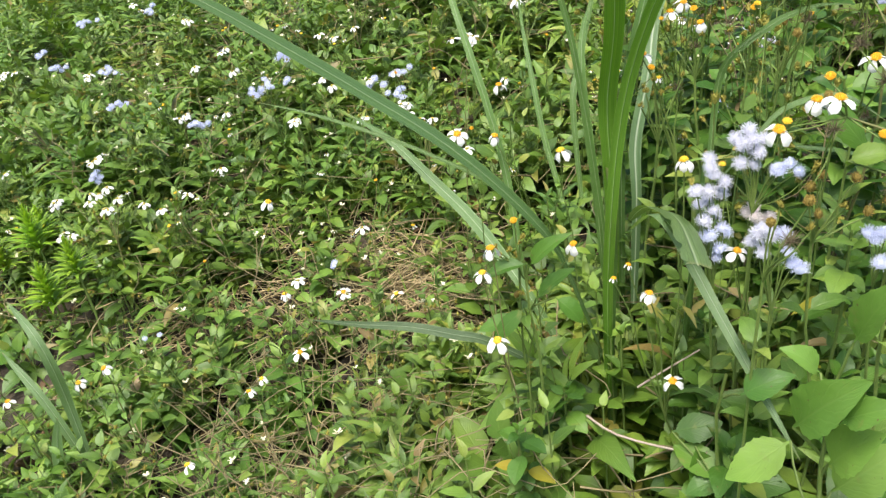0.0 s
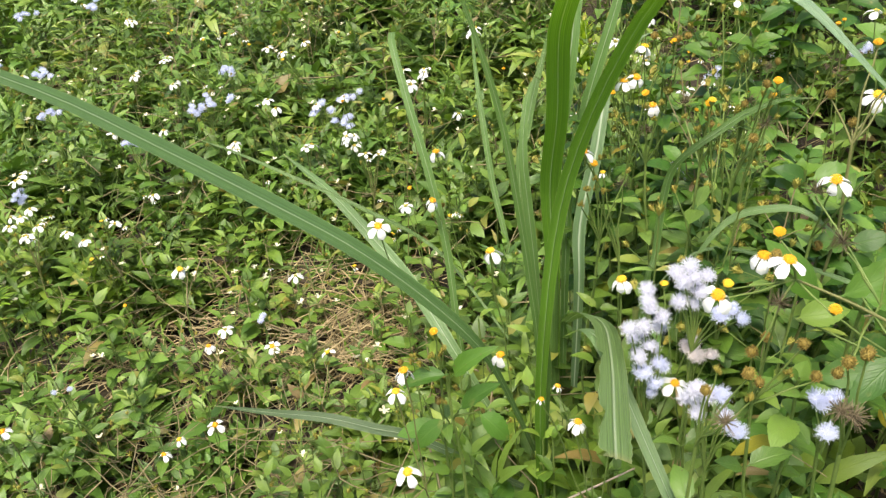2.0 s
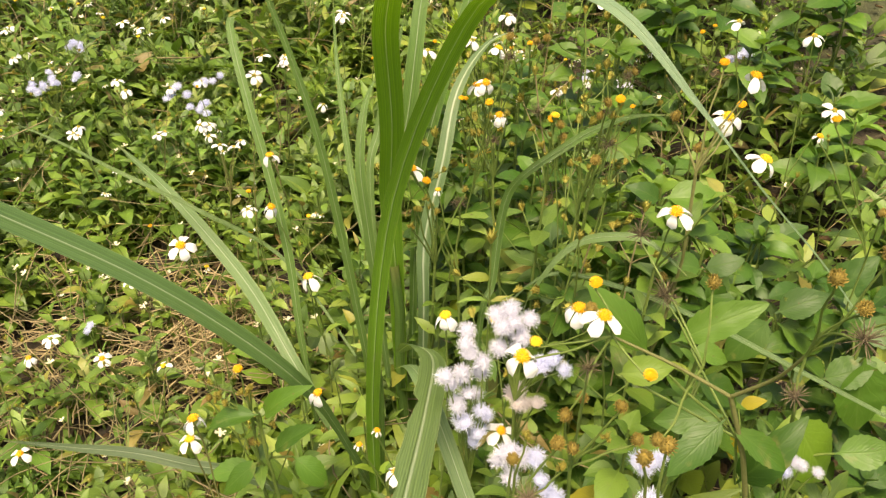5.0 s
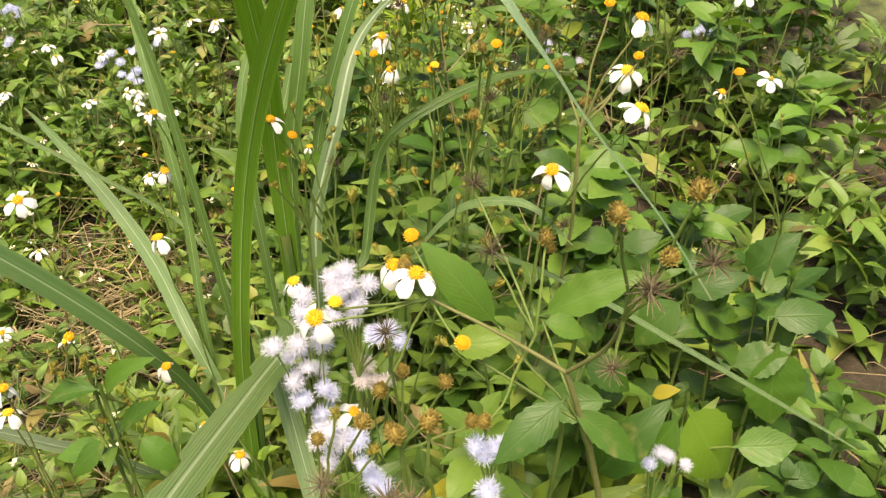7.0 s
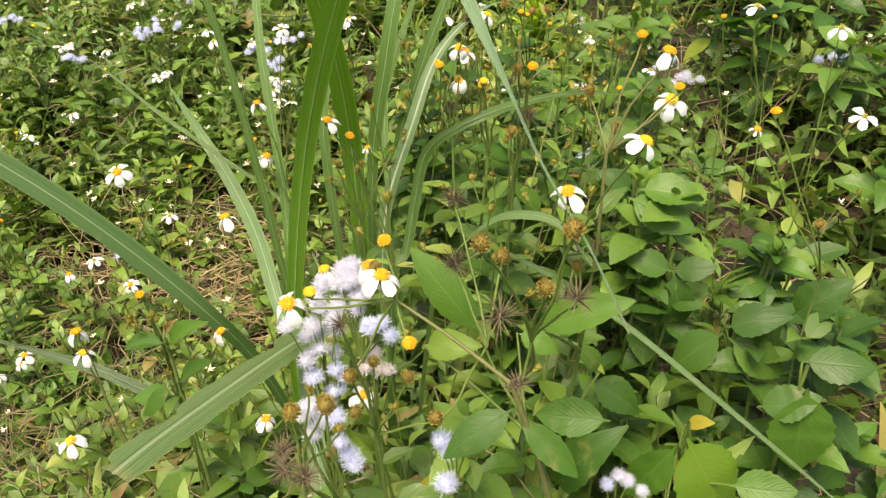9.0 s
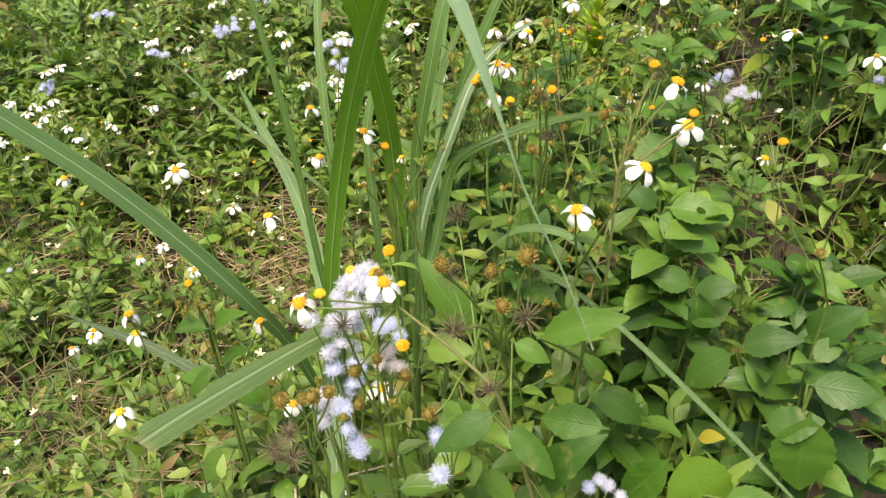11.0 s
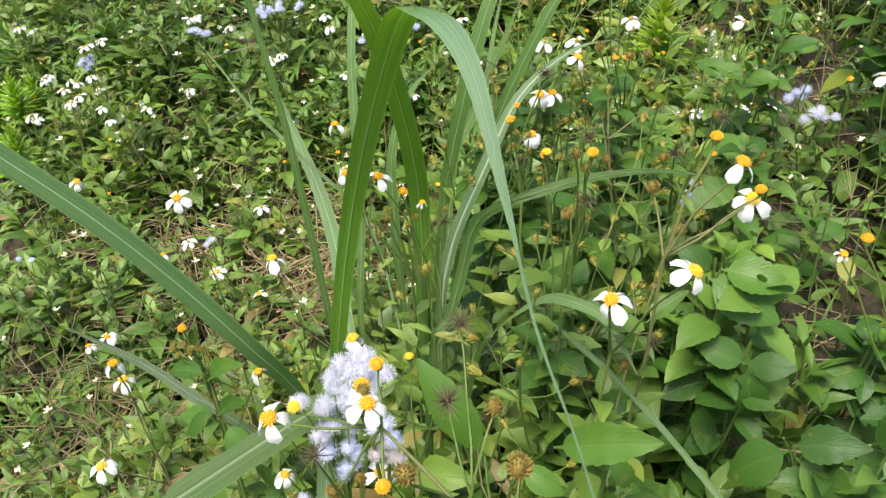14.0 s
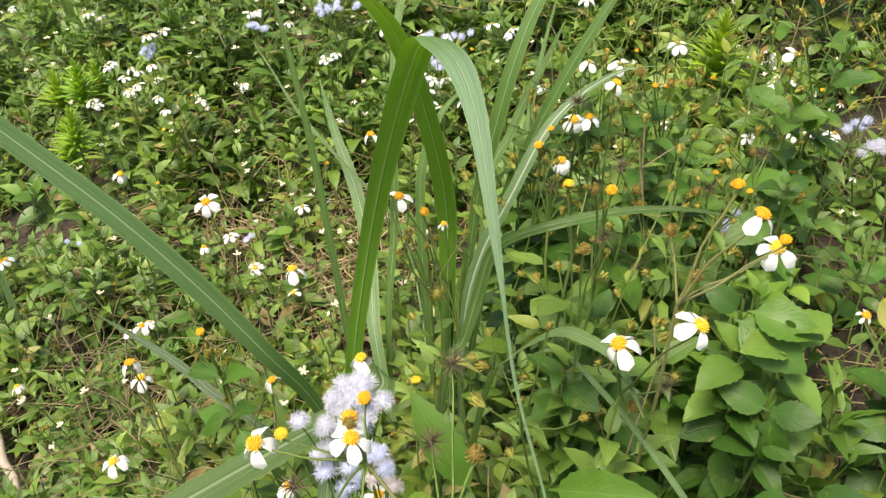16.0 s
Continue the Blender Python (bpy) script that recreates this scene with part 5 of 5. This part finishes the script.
def dead_leaves():
    rng = random.Random(49)
    s = Soup()
    bank = [leaf_piece(1, rng.uniform(0.4, 0.7), 5, rng.uniform(0.3, 1.3), rng.uniform(-2.2, 2.4), 0.42, 0, 0.06, k) for k in range(12)]
    for _ in range(3200):
        x, y = rng.uniform(-1.7, 0.9), rng.uniform(0.3, 2.3)
        s.add(rng.choice(bank), pose(x, y, ground_z(x, y) + rng.uniform(0.004, 0.03), rng.uniform(-30, 30), rng.uniform(-30, 30), rng.uniform(0, 360)) @ Matrix.Scale(rng.uniform(0.012, 0.030), 4))
    tagged(new("dead_leaves", s.mesh("dead_leaves", DEAD_LEAF)), "curled brown dead leaves lying on the soil", "leaves", kind="stuff")


def thin_grass():
    rng = random.Random(43)
    s = Soup()
    for _ in range(420):
        x, y = rng.uniform(-1.6, 0.7), rng.uniform(0.4, 2.3)
        g = ground_z(x, y)
        for _ in range(rng.choice((3, 4, 5))):
            a = rng.uniform(0, 6.28)
            L = rng.uniform(0.06, 0.16)
            pc = leaf_piece(L, rng.uniform(0.003, 0.006), 6, 0.3, rng.uniform(0.5, 1.8), 0.3)
            s.add(pc, pose(x, y, g, 0, 0, math.degrees(a)) @ pose(0, 0, 0, 0, -rng.uniform(40, 85), 0))
    tagged(new("thin_grass", s.mesh("thin_grass", HERB)), "thin short green grass blades among the herbs", "grass", kind="stuff")


def bud_stalks():
    """Thin crooked branching stalks with small buds, dry husks and cream florets among the weeds."""
    rng = random.Random(47)
    stalks, twigs, buds, husks, florets, small = Soup(), Soup(), Soup(), Soup(), Soup(), Soup()
    lance = [leaf_piece(1, w, 5, 0.3, 0.8, 0.36, 0, 0.01, w) for w in (0.25, 0.34, 0.45)]
    for k in range(36):
        x, y = (rng.gauss(0.07, 0.085), rng.gauss(0.88, 0.13)) if k < 19 else (rng.gauss(0.10, 0.09), rng.gauss(1.10, 0.10))
        if x > 0.2 and y < 0.75:
            continue
        g, c = ground_z(x, y), canopy(x, y)
        a = rng.uniform(0, 6.283)
        lean = Vector((math.cos(a), math.sin(a), 0)) * rng.uniform(0.05, 0.15)
        base, crown = Vector((x, y, g + c * 0.5)), Vector((x, y, 0.575 + 0.27 * y + rng.uniform(-0.06, 0.05))) + lean
        line = twigs if rng.random() < 0.12 else stalks
        P = bent(base, crown, rng.uniform(-0.45, 0.35), 9, rng)
        line.add(tube_piece(P, (0.0012, 0.0008), 5))
        ends = [(P[8], P[7])]
        for j in (1, 2, 3, 4):
            for side in (0, math.pi):
                b = a + j * 1.57 + side + rng.uniform(-0.4, 0.4)
                small.add(rng.choice(lance), Matrix.Translation(P[j]) @ pose(0, 0, 0, 0, 0, math.degrees(b)) @ pose(0, 0, 0, rng.uniform(-20, 20), rng.uniform(-40, 15), 0) @ Matrix.Scale(rng.uniform(0.032, 0.052), 4))
        for j in (5, 6, 7):
            for side in (0, math.pi):
                if rng.random() < 0.25:
                    continue
                b = a + j * 1.57 + side + rng.uniform(-0.4, 0.4)
                tip = P[j] + Vector((math.cos(b), math.sin(b), rng.uniform(0.5, 1.1))) * rng.uniform(0.022, 0.06)
                line.add(tube_piece(bent(P[j], tip, rng.uniform(-0.3, 0.1), 5, rng), (0.0007, 0.0005), 4))
                ends.append((tip, P[j]))
                small.add(rng.choice(lance), Matrix.Translation(P[j]) @ pose(0, 0, 0, 0, 0, math.degrees(b)) @ pose(0, 0, 0, 0, rng.uniform(-30, 30), 0) @ Matrix.Scale(rng.uniform(0.018, 0.034), 4))
        for tip, start in ends:
            d = (tip - start).normalized()
            s = rng.uniform(0.0050, 0.0080)
            soup = husks if rng.random() < 0.25 else buds
            soup.add(dome_piece(s * 0.45, s * 0.8, 6, 3, -0.9), Matrix.Translation(tip) @ d.to_track_quat("Z", "Y").to_matrix().to_4x4())
            for p in ball_points(22, -0.6):
                soup.add(spike(tip + p * s * 0.36, p * 0.7 + d, s * rng.uniform(0.5, 0.85), s * 0.34, 0.3))
    for k in range(400):
        x, y = rng.uniform(-1.5, 0.6), rng.uniform(0.5, 2.2)
        if x > -0.15 and y < 1.15:
            continue
        g = ground_z(x, y)
        h = canopy(x, y) + rng.uniform(0.0, 0.06)
        lean = Vector((rng.gauss(0, 0.07), rng.gauss(-0.02, 0.06), 0))
        base = Vector((x, y, g))
        fork = Vector((x, y, g + h * 0.72)) + lean * 0.6
        dry = rng.random() < 0.32
        line = twigs if dry else stalks
        line.add(tube_piece(bent(base, fork, rng.uniform(-0.2, 0.3), 6, rng), (0.0013, 0.0009), 4))
        for _ in range(rng.choice((2, 3, 4, 5))):
            end = Vector((x, y, g + h)) + lean + Vector((rng.gauss(0, .022), rng.gauss(0, .022), rng.uniform(-.05, .02)))
            line.add(tube_piece(bent(fork, end, rng.uniform(-0.1, 0.1), 5, rng), (0.0008, 0.0005), 4))
            s = rng.uniform(0.0034, 0.0056)
            pick = rng.random()
            if pick < (0.62 if dry else 0.1):
                for p in ball_points(14, -0.5):
                    husks.add(spike(end + p * s * 0.35, p + Vector((0, 0, 0.7)), s * rng.uniform(0.7, 1.1), s * 0.42, 0.3))
                husks.add(dome_piece(s * 0.45, s * 0.6, 6, 3, -0.9), Matrix.Translation(end))
            elif pick < (0.74 if y > 1.05 else 0.86):
                buds.add(dome_piece(s * 0.42, s * 0.85, 6, 3, -0.95), Matrix.Translation(end))
                for q in range(8):
                    a = q * 0.785 + rng.uniform(-0.2, 0.2)
                    buds.add(spike(end + Vector((math.cos(a), math.sin(a), -1)) * s * 0.4, (math.cos(a) * 0.5, math.sin(a) * 0.5, 0.9), s * rng.uniform(0.9, 1.5), s * 0.35, 0.3))
            else:
                for q in range(6):
                    a = q * 1.047 + rng.random()
                    florets.add(spike(end, (math.cos(a), math.sin(a), rng.uniform(0.1, 0.9)), s * 1.5, s * 0.85, 0.8))
        for _ in range(rng.choice((2, 3, 4))):
            p = base.lerp(fork, rng.uniform(0.3, 1.0))
            small.add(rng.choice(lance), Matrix.Translation(p) @ pose(0, 0, 0, 0, 0, rng.uniform(0, 360)) @ pose(0, 0, 0, 0, -rng.uniform(5, 50), 0) @ Matrix.Scale(rng.uniform(0.018, 0.036), 4))
    for k in range(640):
        x, y = rng.uniform(-1.5, 0.5), rng.uniform(0.45, 2.1)
        if x > 0.15 and y < 0.8:
            continue
        if k % 3 == 0:
            x, y = rng.gauss(-0.6, 0.28), rng.gauss(0.82, 0.22)
        elif k % 6 == 1:
            x, y = rng.gauss(-0.42, 0.14), rng.gauss(0.55, 0.12)
        g, c = ground_z(x, y), canopy(x, y)
        a, L = rng.uniform(0, 6.28), rng.uniform(0.06, 0.26)
        d = Vector((math.cos(a) * L, math.sin(a) * L, rng.uniform(-0.3, 0.6) * L))
        p = Vector((x, y, g + c * rng.uniform(0.45, 1.02)))
        w, v = (Vector((rng.gauss(0, .02), rng.gauss(0, .02), rng.gauss(0, .014))) for _ in range(2))
        twigs.add(tube_piece(curve_through([p - d / 2, p - d / 6 + w, p + d / 6 + v, p + d / 2], 9), (rng.uniform(0.0008, 0.0017), 0.0006), 4))
    tagged(new("bud_stalks", stalks.mesh("bud_stalks", STEM)), "thin green stalks with buds above the weeds", "stalks", kind="stuff")
    tagged(new("dry_stalks", twigs.mesh("dry_stalks", TWIG)), "tangled thin tan dry stalks among the herbs", "stalks", kind="stuff")
    tagged(new("small_buds", buds.mesh("small_buds", BUD_GREEN)), "small yellow-green buds on thin stalks", "buds", kind="stuff")
    tagged(new("dry_husks", husks.mesh("dry_husks", BUD)), "small brown dry seed husks on thin stalks", "husks", kind="stuff")
    tagged(new("small_florets", florets.mesh("small_florets", CREAM)), "tiny cream florets on thin stalks", "flowers", kind="stuff")
    tagged(new("stalk_leaves", small.mesh("stalk_leaves", HERB)), "small narrow green leaves on thin stalks", "leaves", kind="stuff")


straw_litter()
dead_leaves()
thin_grass()
bud_stalks()


def fallen_stalk(C, r):
    base = Vector(C[0])
    V, F, U = tube_piece([p - base for p in curve_through(C, 10)], (r, r * 0.7), 6)
    ob = new("dry_stalk", mesh_of("dry_stalk", V, F, U, STICK))
    ob.location = base
    tagged(ob, "thin tan dry stalk lying among the weeds", "stalk", "fallen dry stalks")


fallen_stalk(((-.105, .585, .425), (-.070, .545, .432), (.0, .505, .447), (.050, .487, .462)), 0.0017)
fallen_stalk(((-.045, .58, .475), (-.020, .575, .500), (.022, .573, .535)), 0.0015)


def stick():
    P = [Vector((-.82, .575, .135)).lerp(Vector((-.65, .515, .132)), k / 9) + Vector((0, 0.003 * math.sin(k * 1.3), 0.004 * math.sin(k))) for k in range(10)]
    base = P[0].copy()
    V, F, U = tube_piece([p - base for p in P], (0.008, 0.0065), 9)
    ob = new("stick", mesh_of("stick", V, F, U, STICK))
    ob.location = base
    tagged(ob, "pale dry wooden stick lying on the soil", "stick")


stick()
